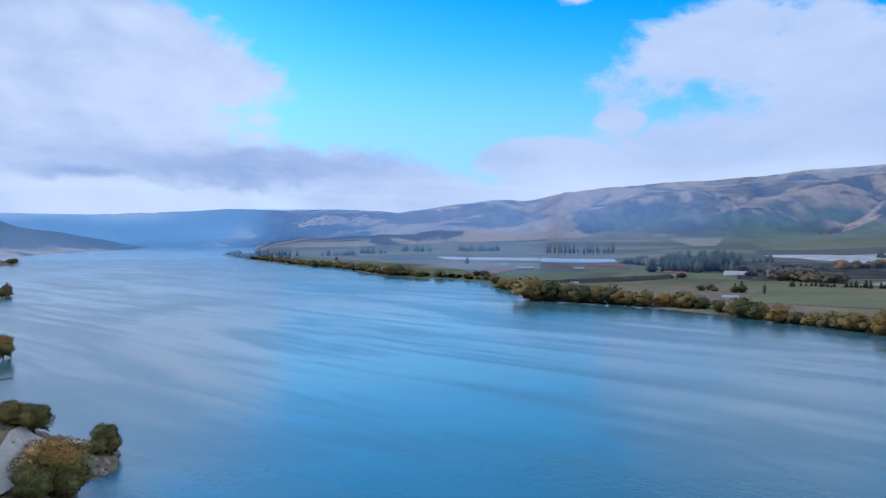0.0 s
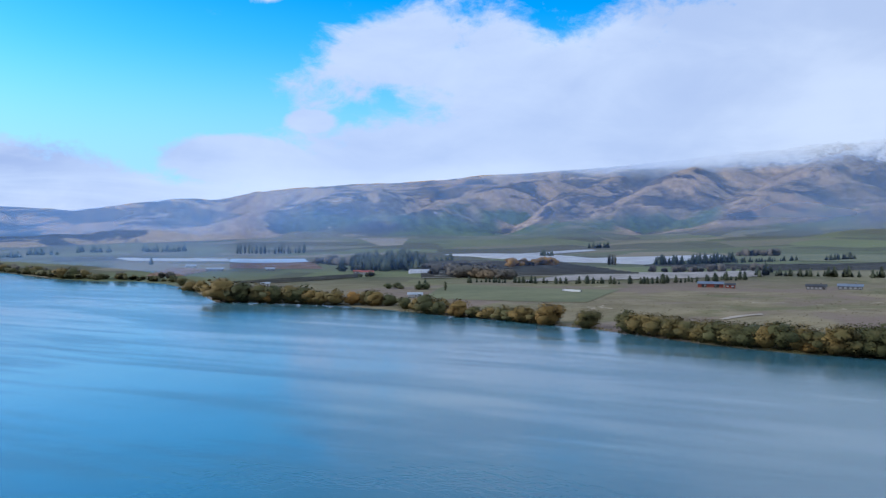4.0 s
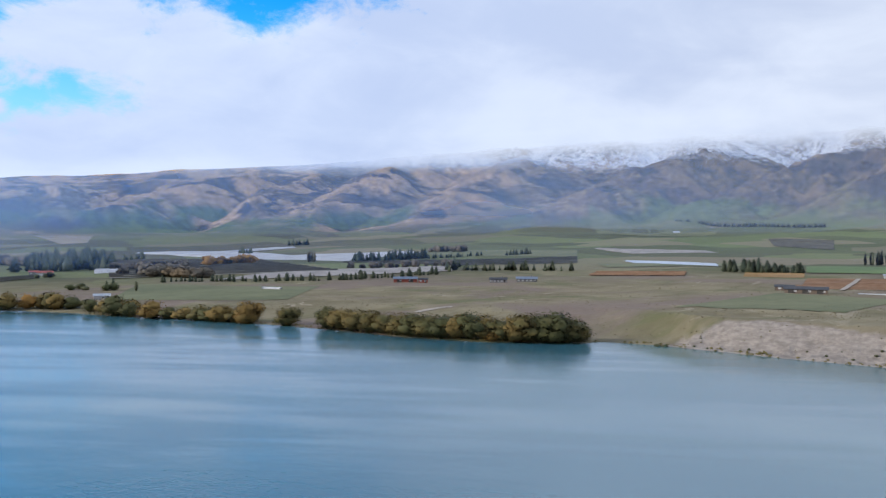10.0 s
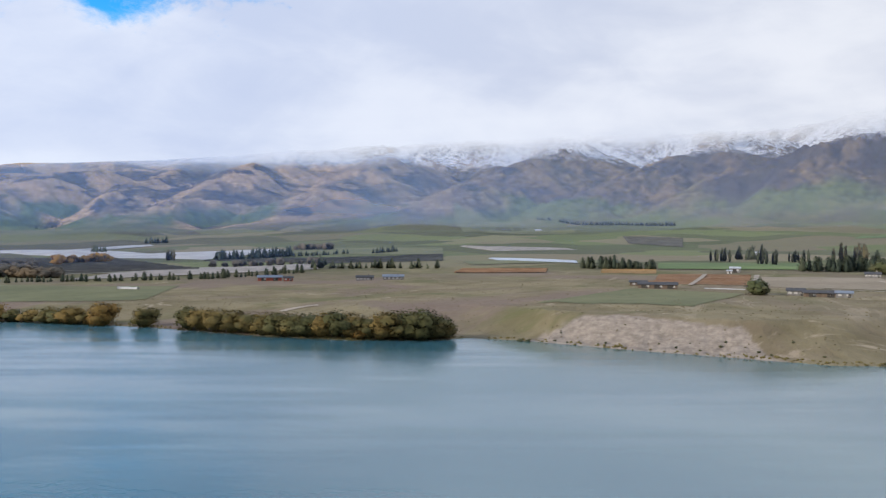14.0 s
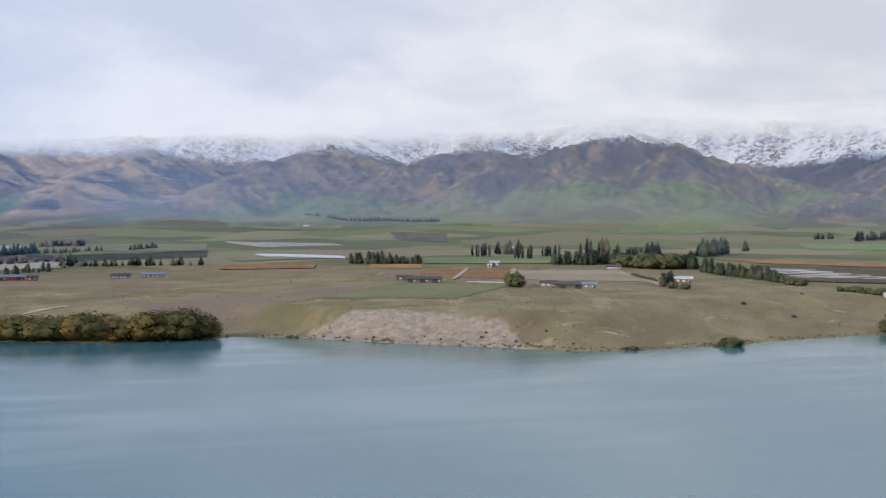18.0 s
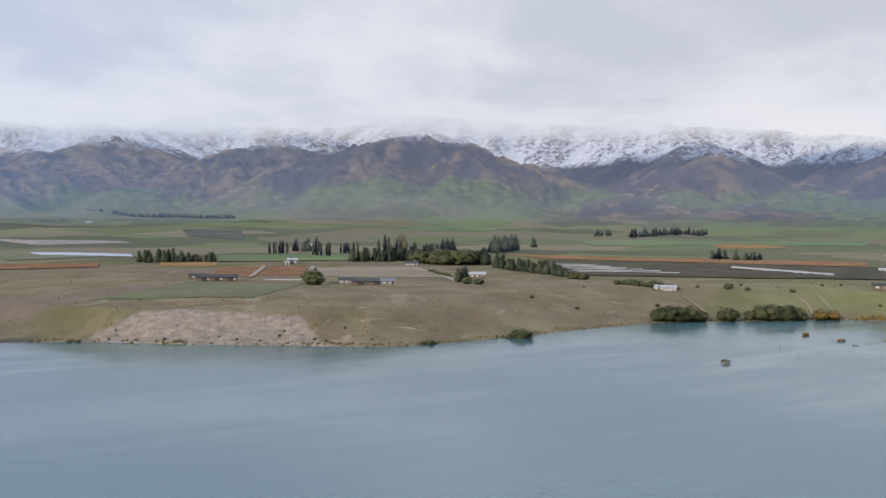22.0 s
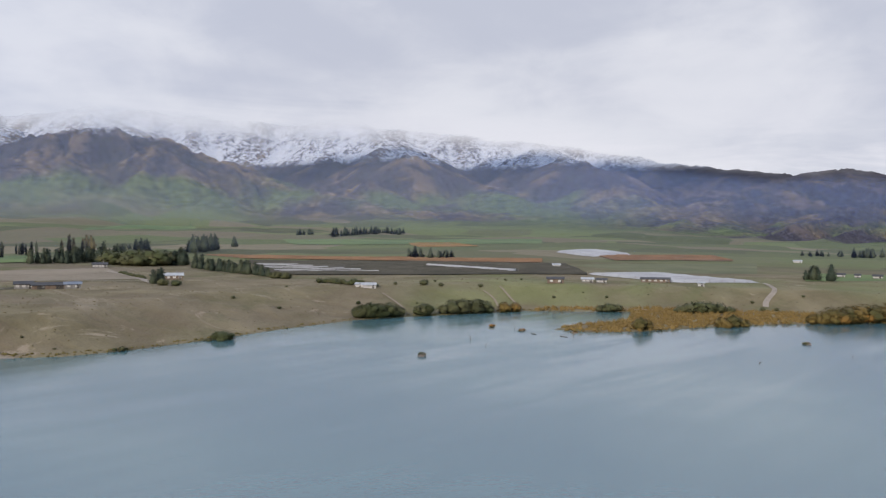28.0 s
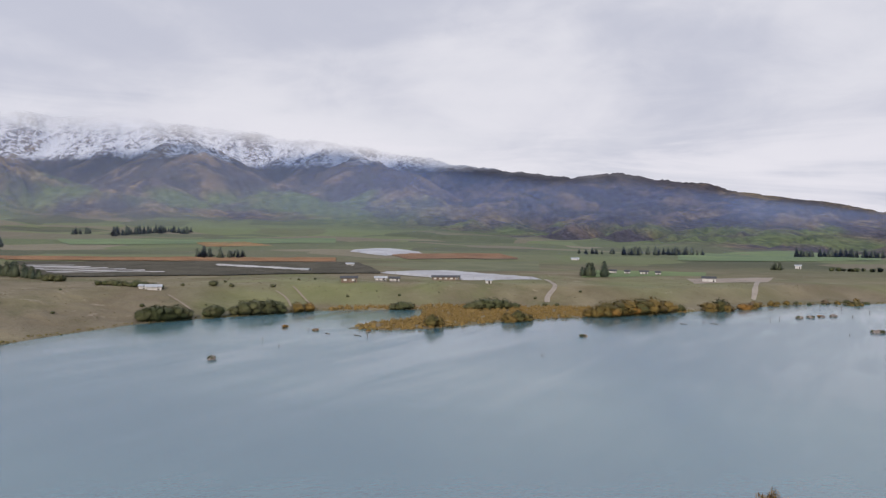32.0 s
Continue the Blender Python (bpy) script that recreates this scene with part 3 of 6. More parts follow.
def water_material():
    m, T = material("lake_water")
    p = T.node("ShaderNodeTexCoord").outputs["Object"]
    # lanes that the wind has drawn over the lake
    lane = T.stretch(T.stretch(p, 1, 1, 1, radians(50)), 0.0045, 0.022, 1.0)
    calm = T.noise(lane, 1.0, 6, 0.62, 1.0)
    thin = T.noise(T.stretch(T.stretch(p, 1, 1, 1, radians(46)), 0.006, 0.09, 1.0), 1.0, 5, 0.6, 0.6)
    gust = T.noise(p, 0.0042, 4, 0.55, 1.0)
    still = T.step(T.add(T.add(T.mul(calm, 0.5), T.mul(gust, 0.25)), T.mul(thin, 0.25)), 0.40, 0.60)
    fine = T.noise(T.stretch(p, 0.5, 0.35, 1, 0.9), 1.0, 3, 0.6)
    wave = T.noise(T.stretch(p, 0.09, 0.06, 1, 0.6), 1.0, 4, 0.6)
    h = T.add(T.mul(fine, 0.6), wave)
    deep = T.mix(T.step(gust, 0.3, 0.7), (0.036, 0.114, 0.148), (0.078, 0.164, 0.180))
    T.out(T.bsdf(deep, T.step(still, 0, 1, 0.24, 0.13), T.bump(h, T.step(still, 0, 1, 0.24, 0.10), 0.35), IOR=1.78, Specular_IOR_Level=0.5))
    return m


GROUND, WATER = ground_material(), water_material()


def build_ground():
    bear = np.concatenate([np.arange(-180, -32, 3.0), np.arange(-32, 142, 0.165), np.arange(142, 180, 3.0)])
    dist = np.concatenate([[0.0], np.geomspace(12, 130, 30)[:-1], np.geomspace(130, 250, 85)[:-1], np.geomspace(250, 470, 190)[:-1], np.geomspace(470, 700, 50)[:-1], np.geomspace(700, 1900, 80)[:-1], np.arange(1900, 4500, 15.0), np.geomspace(4500, 4850, 6)])
    a, r = np.meshgrid(np.radians(bear), dist, indexing="ij")
    x, y = (r * np.sin(a)).ravel(), (r * np.cos(a)).ravel()
    z, green, cliff, mount, spine = land_height(x, y)
    nb, nr = len(bear), len(dist)
    i = np.arange(nb)[:, None] * nr
    j = ((np.arange(nb) + 1) % nb)[:, None] * nr
    k = np.arange(nr - 1)[None, :]
    quads = np.stack([i + k, i + k + 1, j + k + 1, j + k], -1).reshape(-1, 4)
    me = bpy.data.meshes.new("ground")
    me.vertices.add(nb * nr)
    me.vertices.foreach_set("co", np.stack([x, y, z], -1).ravel())
    me.loops.add(quads.size)
    me.loops.foreach_set("vertex_index", quads.ravel().astype(np.int32))
    me.polygons.add(len(quads))
    me.polygons.foreach_set("loop_start", np.arange(0, quads.size, 4, dtype=np.int32))
    me.update(calc_edges=True)
    me.polygons.foreach_set("use_smooth", np.ones(len(quads), bool))
    cover = me.attributes.new("cover", "FLOAT_COLOR", "POINT")
    cover.data.foreach_set("color", np.stack([green, cliff, mount, spine], -1).ravel())
    me.materials.append(GROUND)
    me.validate()
    return tagged(new("ground", me), "dry grass plain, bare bank and snow-topped brown mountains", "ground", kind="structure")


build_ground()
R = 4800
water = make("water", [(R * math.sin(radians(q)), R * math.cos(radians(q)), 0.0) for q in range(0, 360, 6)], [list(range(59, -1, -1))], WATER)
tagged(water, "calm blue-grey lake with faint wind streaks", "lake", kind="structure")


# by bearing: how high above the horizon the low cloud begins
CLOUD_AZ = [-32, -23, -14, 0, 20, 31, 38, 44, 55, 60, 65, 70, 74, 79, 83, 90, 95, 100, 104, 112, 120, 130]
CLOUD_EL = [2.0, 1.7, 2.0, 3.5, 4.5, 4.7, 5.0, 5.5, 6.1, 6.0, 6.3, 6.6, 6.7, 6.5, 6.6, 6.5, 6.2, 5.9, 5.6, 4.8, 4.1, 4.0]


def build_cloud_bank():
    m, T = material("cloud_bank")
    p = T.node("ShaderNodeTexCoord").outputs["Object"]
    a, e = sky_angles(T, p)
    above = T.node("ShaderNodeAttribute", attribute_name="above").outputs["Fac"]
    n = T.noise(T.xyz(T.mul(a, 0.16), T.mul(e, 0.42), 4.0), 1.0, 7, 0.62, 0.5)
    h = T.add(above, T.mul(T.sub(n, 0.5), 2.2))
    veil = T.mul(T.step(h, -1.3, 0.75), T.step(e, 9.6, 10.8, 1.0, 0.0))
    veil = T.mul(veil, T.add(T.mul(T.step(a, 20.0, 34.0), T.step(a, 112.0, 128.0, 1.0, 0.0)), T.step(a, -13.0, -23.0)))
    emit = T.node("ShaderNodeEmission")
    T.put(emit.inputs[0], cloud_look(T, a, e))
    mixer = T.node("ShaderNodeMixShader")
    T.put(mixer.inputs[0], veil)
    T.put(mixer.inputs[1], T.node("ShaderNodeBsdfTransparent").outputs[0])
    T.put(mixer.inputs[2], emit.outputs[0])
    T.out(mixer.outputs[0])
    verts, faces = [], []
    rise = (0.2, 1.0, 2.0, 3.0, 4.0, 5.0, 6.0, 7.0, 8.0, 9.5, 11.0)
    n_e, above = len(rise), []
    for i in range(0, 84):
        q = -32 + i * 2.0
        b, rr = radians(q), 3900 - 650 * ramp(q, 36, 48) - 450 * ramp(q, 104, 128)
        for e_ in rise:
            verts.append((rr * math.sin(b), rr * math.cos(b), rr * math.tan(radians(e_))))
            above.append(e_ - float(np.interp(q, CLOUD_AZ, CLOUD_EL)))
    for i in range(83):
        for k in range(n_e - 1):
            faces.append((i * n_e + k, i * n_e + k + 1, (i + 1) * n_e + k + 1, (i + 1) * n_e + k))
    ob = make("cloud_backdrop", verts, faces, m)
    ob.data.attributes.new("above", "FLOAT", "POINT").data.foreach_set("value", above)
    ob.location = (0, 0, EYE)
    return tagged(ob, "pale low cloud resting on the snowy ridge", "cloud", kind="structure")


build_cloud_bank()


def build_haze_sheet(name, distance, amount, floor, rise, label):
    """A thin lit sheet across the valley, tinted to stand in for haze."""
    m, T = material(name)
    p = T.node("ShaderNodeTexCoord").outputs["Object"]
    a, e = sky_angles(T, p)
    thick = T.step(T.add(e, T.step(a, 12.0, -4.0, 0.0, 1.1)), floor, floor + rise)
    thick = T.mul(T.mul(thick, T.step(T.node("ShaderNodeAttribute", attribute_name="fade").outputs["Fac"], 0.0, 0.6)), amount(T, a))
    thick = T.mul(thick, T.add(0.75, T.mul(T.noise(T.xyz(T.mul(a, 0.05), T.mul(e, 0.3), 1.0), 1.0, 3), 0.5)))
    # haze blue by bearing; it also paints cloud shade over the slopes
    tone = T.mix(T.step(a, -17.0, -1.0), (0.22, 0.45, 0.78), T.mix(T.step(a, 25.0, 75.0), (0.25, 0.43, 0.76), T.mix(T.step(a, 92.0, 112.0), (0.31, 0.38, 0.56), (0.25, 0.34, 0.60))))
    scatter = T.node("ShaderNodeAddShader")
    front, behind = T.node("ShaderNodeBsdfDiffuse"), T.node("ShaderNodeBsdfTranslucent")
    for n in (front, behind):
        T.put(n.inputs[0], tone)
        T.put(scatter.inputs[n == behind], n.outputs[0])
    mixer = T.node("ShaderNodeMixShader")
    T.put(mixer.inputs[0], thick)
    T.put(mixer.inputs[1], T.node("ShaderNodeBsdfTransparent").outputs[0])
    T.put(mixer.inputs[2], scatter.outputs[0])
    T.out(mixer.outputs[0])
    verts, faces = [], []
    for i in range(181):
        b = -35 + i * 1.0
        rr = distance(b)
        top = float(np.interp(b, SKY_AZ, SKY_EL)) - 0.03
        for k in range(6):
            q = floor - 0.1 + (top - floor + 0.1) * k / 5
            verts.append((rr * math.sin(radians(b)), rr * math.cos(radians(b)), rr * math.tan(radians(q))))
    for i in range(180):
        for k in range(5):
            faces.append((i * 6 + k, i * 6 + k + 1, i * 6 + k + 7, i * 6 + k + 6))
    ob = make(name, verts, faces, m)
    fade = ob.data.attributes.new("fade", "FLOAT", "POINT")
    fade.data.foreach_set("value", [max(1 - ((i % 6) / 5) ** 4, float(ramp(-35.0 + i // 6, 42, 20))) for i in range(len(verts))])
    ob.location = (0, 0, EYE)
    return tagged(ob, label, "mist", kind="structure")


build_haze_sheet("mist_backdrop", lambda b: min(2150 + 1600 * ramp(b, 20, -10), np.interp(b, [q[0] for q in TOE], [q[2] for q in TOE]) - 90) - 850 * ramp(b, 108, 128),
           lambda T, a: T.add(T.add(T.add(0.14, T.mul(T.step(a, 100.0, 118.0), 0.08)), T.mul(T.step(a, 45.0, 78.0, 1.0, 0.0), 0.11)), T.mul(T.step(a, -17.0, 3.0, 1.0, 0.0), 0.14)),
           -0.6, 2.2, "blue-tinted sheet standing in for haze before the mountain range")
build_haze_sheet("mist_backdrop", lambda b: 800 + 900 * ramp(b, 8, -14), lambda T, a: T.add(T.add(0.03, T.mul(T.step(a, 10.0, 75.0, 1.0, 0.0), 0.06)), T.mul(T.step(a, 4.0, 22.0, 1.0, 0.0), 0.12)), -2.9, 2.0,
           "faint tinted sheet standing in for haze over the plain")


# ---------------------------------------------------------------- thing materials
def leaf_material(name, dark, light, turn, rough=0.75):
    """Foliage: two greens by clump, and an autumn colour that differs from tree to tree."""
    m, T = material(name)
    p = T.node("ShaderNodeTexCoord").outputs["Object"]
    who = T.node("ShaderNodeObjectInfo").outputs["Random"]
    isle = T.node("ShaderNodeNewGeometry").outputs["Random Per Island"]
    col = T.mix(T.add(0.25, T.mul(isle, 0.5)), dark, light)
    col = T.mix(T.mul(T.step(T.add(T.mul(who, 0.6), T.mul(T.noise(p, 2.2, 3), 0.6)), 0.40, 0.78), 0.85), col, turn)
    col = T.scale_rgb(col, T.add(0.75, T.mul(T.noise(p, 9.0, 2), 0.5)))
    T.out(T.bsdf(col, rough, Specular_IOR_Level=0.2))
    return m


def autumn_material():
    """A willow that has turned orange at its top and is still olive below."""
    m, T = material("turning_leaves")
    p = T.node("ShaderNodeTexCoord").outputs["Object"]
    isle = T.node("ShaderNodeNewGeometry").outputs["Random Per Island"]
    olive, orange = T.mix(isle, (0.120, 0.120, 0.036), (0.20, 0.185, 0.056)), T.mix(isle, (0.27, 0.150, 0.040), (0.38, 0.225, 0.062))
    turned = T.step(T.add(T.split(p)[2], T.mul(T.sub(T.noise(p, 3.0, 4), 0.5), 0.9)), 0.42, 0.85)
    T.out(T.bsdf(T.mix(turned, olive, orange), 0.75, Specular_IOR_Level=0.2))
    return m


def plain_material(name, a, b, scale, rough=0.8, metal=0.0, bump=0.0, spec=0.3):
    m, T = material(name)
    p = T.node("ShaderNodeTexCoord").outputs["Object"]
    n = T.noise(p, scale, 5, 0.6)
    n2 = T.noise(p, scale * 9, 3, 0.6)
    col = T.mix(T.step(T.add(T.mul(n, 0.7), T.mul(n2, 0.3)), 0.35, 0.65), a, b)
    T.out(T.bsdf(col, rough, T.bump(n2, bump, 0.05) if bump else None, Metallic=metal, Specular_IOR_Level=spec))
    return m


WILLOW = leaf_material("willow_leaves", (0.050, 0.054, 0.020), (0.088, 0.083, 0.028), (0.185, 0.124, 0.036))
GOLDEN = leaf_material("golden_leaves", (0.125, 0.092, 0.027), (0.19, 0.125, 0.034), (0.25, 0.128, 0.030))
AUTUMN = autumn_material()
NEAR_LEAF = leaf_material("shore_tree_leaves", (0.085, 0.095, 0.032), (0.150, 0.150, 0.050), (0.20, 0.16, 0.055))
SHRUB = leaf_material("shrub_leaves", (0.044, 0.056, 0.024), (0.090, 0.098, 0.038), (0.088, 0.086, 0.040))
PINE = leaf_material("conifer_needles", (0.026, 0.038, 0.028), (0.056, 0.072, 0.046), (0.075, 0.085, 0.048))
POPLAR = leaf_material("poplar_leaves", (0.034, 0.044, 0.024), (0.075, 0.080, 0.040), (0.13, 0.10, 0.045))
GREY_TREE = leaf_material("bare_twigs", (0.075, 0.070, 0.060), (0.13, 0.12, 0.10), (0.16, 0.115, 0.065))
REED = leaf_material("reeds", (0.125, 0.088, 0.028), (0.235, 0.152, 0.047), (0.125, 0.108, 0.04))
TUFT = leaf_material("tussock", (0.13, 0.105, 0.06), (0.27, 0.215, 0.13), (0.10, 0.09, 0.045))
BARK = plain_material("bark", (0.05, 0.038, 0.028), (0.11, 0.085, 0.06), 2.0, 0.9, bump=0.5)
DEAD = plain_material("drift_wood", (0.07, 0.055, 0.045), (0.16, 0.13, 0.11), 3.0, 0.9, bump=0.4)
ROCK = plain_material("schist_rock", (0.14, 0.115, 0.10), (0.36, 0.305, 0.265), 0.6, 0.9, bump=0.8)
GRAVEL = plain_material("gravel", (0.36, 0.33, 0.29), (0.48, 0.445, 0.395), 0.5, 0.9, bump=0.3)
TRACK = plain_material("pale_track", (0.24, 0.205, 0.165), (0.34, 0.295, 0.24), 0.1, 0.95)
COVER = plain_material("white_cover", (0.29, 0.285, 0.285), (0.43, 0.425, 0.42), 0.03, 0.6)
NET = plain_material("white_net", (0.19, 0.168, 0.145), (0.31, 0.28, 0.25), 0.06, 0.8)
GLASS_ROOF = plain_material("glasshouse_roof", (0.29, 0.33, 0.39), (0.42, 0.46, 0.52), 0.05, 0.35)
RUST_VINES = plain_material("rust_vines", (0.165, 0.103, 0.064), (0.235, 0.146, 0.088), 0.03, 0.9)
GOLD_VINES = plain_material("gold_vines", (0.21, 0.135, 0.058), (0.29, 0.185, 0.078), 0.03, 0.9)
BROWN_VINES = plain_material("brown_vines", (0.17, 0.10, 0.06), (0.25, 0.16, 0.10), 0.06, 0.9)
DARK_VINES = plain_material("dark_vines", (0.056, 0.056, 0.048), (0.092, 0.088, 0.072), 0.05, 0.9)
GREEN_CROP = plain_material("green_crop", (0.098, 0.105, 0.048), (0.145, 0.148, 0.070), 0.02, 0.9)
LUSH = plain_material("lush_pasture", (0.080, 0.125, 0.042), (0.130, 0.180, 0.058), 0.01, 0.9)
TAN_FIELD = plain_material("tan_field", (0.19, 0.155, 0.105), (0.26, 0.215, 0.155), 0.02, 0.9)
GREY_FIELD = plain_material("grey_orchard_floor", (0.135, 0.130, 0.095), (0.20, 0.19, 0.145), 0.03, 0.9)
PALE_SOIL = plain_material("pale_soil", (0.24, 0.195, 0.15), (0.33, 0.275, 0.215), 0.05, 0.95)
BLUE_ROOF = plain_material("blue_metal_roof", (0.10, 0.125, 0.165), (0.15, 0.18, 0.225), 0.3, 0.45)
DARK_ROOF = plain_material("dark_roof", (0.025, 0.027, 0.03), (0.055, 0.055, 0.06), 0.3, 0.6)
PALE_ROOF = plain_material("pale_metal_roof", (0.28, 0.30, 0.32), (0.40, 0.42, 0.44), 0.3, 0.4)
RED_WALL = plain_material("red_boards", (0.26, 0.07, 0.045), (0.34, 0.10, 0.065), 0.5, 0.7)
WHITE_WALL = plain_material("white_render", (0.42, 0.40, 0.37), (0.55, 0.53, 0.50), 0.4, 0.8)
GREY_WALL = plain_material("grey_boards", (0.16, 0.15, 0.14), (0.26, 0.25, 0.23), 0.5, 0.8)
BROWN_WALL = plain_material("brown_boards", (0.12, 0.085, 0.06), (0.20, 0.15, 0.11), 0.5, 0.8)
DOOR = plain_material("dark_door", (0.04, 0.035, 0.03), (0.08, 0.07, 0.06), 1.0, 0.6)
PANE = plain_material("window_glass", (0.02, 0.025, 0.03), (0.04, 0.045, 0.055), 0.5, 0.08, spec=0.6)
POST = plain_material("timber_post", (0.22, 0.19, 0.15), (0.34, 0.30, 0.25), 2.0, 0.9)
rng = random.Random(7)


# ---------------------------------------------------------------- mesh helpers
def mesh_of(name, verts, faces, mat, smooth=False):
    me = bpy.data.meshes.new(name)
    me.from_pydata(verts, [], faces)
    me.materials.append(mat)
    if smooth:
        me.polygons.foreach_set("use_smooth", np.ones(len(me.polygons), bool))
    me.update()
    return me


def round_off(me, mid=0.35):
    """Leaf masses take the light as one rounded crown, not facet by facet."""
    me.polygons.foreach_set("use_smooth", np.ones(len(me.polygons), bool))
    co = np.empty(len(me.vertices) * 3)
    me.vertices.foreach_get("co", co)
    co = co.reshape(-1, 3) - (0, 0, mid)
    own = np.empty(len(me.vertices) * 3)
    me.vertices.foreach_get("normal", own)
    own = own.reshape(-1, 3)
    out = co / (np.linalg.norm(co, axis=1, keepdims=True) + 1e-6)
    own = np.where((own * out).sum(1, keepdims=True) < 0, -own, own)
    n = out * 0.75 + own * 0.25
    me.normals_split_custom_set_from_vertices((n / (np.linalg.norm(n, axis=1, keepdims=True) + 1e-6)).tolist())
    return me


def part(name, me, parent, label=""):
    ob = new(name, me)
    ob.parent = parent
    if label:
        ob["label"] = label
    return ob


def land_z(x, y):
    return float(land_height(np.array([x], float), np.array([y], float))[0][0])


def land_zs(pts):
    a = np.array(pts, float)
    return land_height(a[:, 0], a[:, 1])[0]


G = (1 + 5 ** 0.5) / 2
ICO_V = [Vector(v).normalized() for v in ((-1, G, 0), (1, G, 0), (-1, -G, 0), (1, -G, 0), (0, -1, G), (0, 1, G), (0, -1, -G), (0, 1, -G), (G, 0, -1), (G, 0, 1), (-G, 0, -1), (-G, 0, 1))]
ICO_F = [(0, 11, 5), (0, 5, 1), (0, 1, 7), (0, 7, 10), (0, 10, 11), (1, 5, 9), (5, 11, 4), (11, 10, 2), (10, 7, 6), (7, 1, 8),
         (3, 9, 4), (3, 4, 2), (3, 2, 6), (3, 6, 8), (3, 8, 9), (4, 9, 5), (2, 4, 11), (6, 2, 10), (8, 6, 7), (9, 8, 1)]


def add_clump(V, F, c, rx, rz, r, jag=0.35):
    n = len(V)
    spin = Euler((r.random() * 6, r.random() * 6, r.random() * 6)).to_matrix()
    for v in ICO_V:
        q = spin @ v
        k = 1 + r.uniform(-jag, jag)
        V.append((c[0] + q.x * rx * k, c[1] + q.y * rx * k, c[2] + q.z * rz * k))
    F.extend(tuple(n + i for i in f) for f in ICO_F)


def add_leaf(V, F, c, s, r):
    n = len(V)
    a = Vector((r.gauss(0, 1), r.gauss(0, 1), r.gauss(0, 1))).normalized()
    b = a.orthogonal().normalized()
    d = Vector(c)
    for u, w in ((-1, 0), (0, -0.55), (1, 0), (0, 0.55)):
        V.append(tuple(d + a * u * s + b * w * s))
    F.append((n, n + 1, n + 2, n + 3))


def add_limb(V, F, p, q, ra, rb, sides=6):
    n = len(V)
    p, q = Vector(p), Vector(q)
    ax = (q - p).normalized()
    u = ax.orthogonal().normalized()
    w = ax.cross(u)
    for c, rad in ((p, ra), (q, rb)):
        for i in range(sides):
            t = 2 * math.pi * i / sides
            V.append(tuple(c + (u * math.cos(t) + w * math.sin(t)) * rad))
    F.extend((n + i, n + (i + 1) % sides, n + sides + (i + 1) % sides, n + sides + i) for i in range(sides))
    F.append(tuple(range(n + sides, n + 2 * sides)))


# trees are made one unit high and one unit wide, then sized where they stand
def add_core(V, F, rings, sides, r, rough=0.12):
    """The dense inside of a crown: rings of (height, radius), closed at the top."""
    n = len(V)
    for h, rad in rings:
        V += [(rad * k * math.cos(6.2832 * i / sides), rad * k * math.sin(6.2832 * i / sides), h) for i in range(sides) for k in (r.uniform(1 - rough, 1 + rough),)]
    F += [(n + a * sides + i, n + a * sides + (i + 1) % sides, n + (a + 1) * sides + (i + 1) % sides, n + (a + 1) * sides + i) for a in range(len(rings) - 1) for i in range(sides)]
    F.append(tuple(range(len(V) - sides, len(V))))


def crown_round(r, n=60, leaves=2600, low=0.04):
    """Heaped rounded masses down to the ground, covered all over in small sprays of leaf."""
    V, F = [], []
    blobs = [(r.uniform(-0.30, 0.30), r.uniform(-0.30, 0.30), r.uniform(0.24, 0.66), r.uniform(0.15, 0.25)) for _ in range(11)] + [(0, 0, 0.60, 0.34), (0, 0, 0.3, 0.38)]
    weights = [b[3] ** 2 for b in blobs]
    for bx, by, bz, br in blobs:
        add_clump(V, F, (bx, by, bz), br * 0.78, br * 0.82, r, 0.10)
    for i in range(n + leaves):
        bx, by, bz, br = r.choices(blobs, weights)[0]
        d = Vector((r.gauss(0, 1), r.gauss(0, 1), r.gauss(0.1, 1))).normalized() * br
        if i < n:
            c = (bx + d.x * 0.85, by + d.y * 0.85, max(low, bz + d.z * 0.9))
            s = r.uniform(0.03, 0.06)
            add_clump(V, F, c, s, s * 0.85, r, 0.25)
        else:
            k = r.uniform(0.80, 1.12)
            add_leaf(V, F, (bx + d.x * k, by + d.y * k, max(low * 0.7, bz + d.z * k * 1.05)), r.uniform(0.012, 0.030) * (1 if leaves > 1000 else 1.9), r)
    return V, F


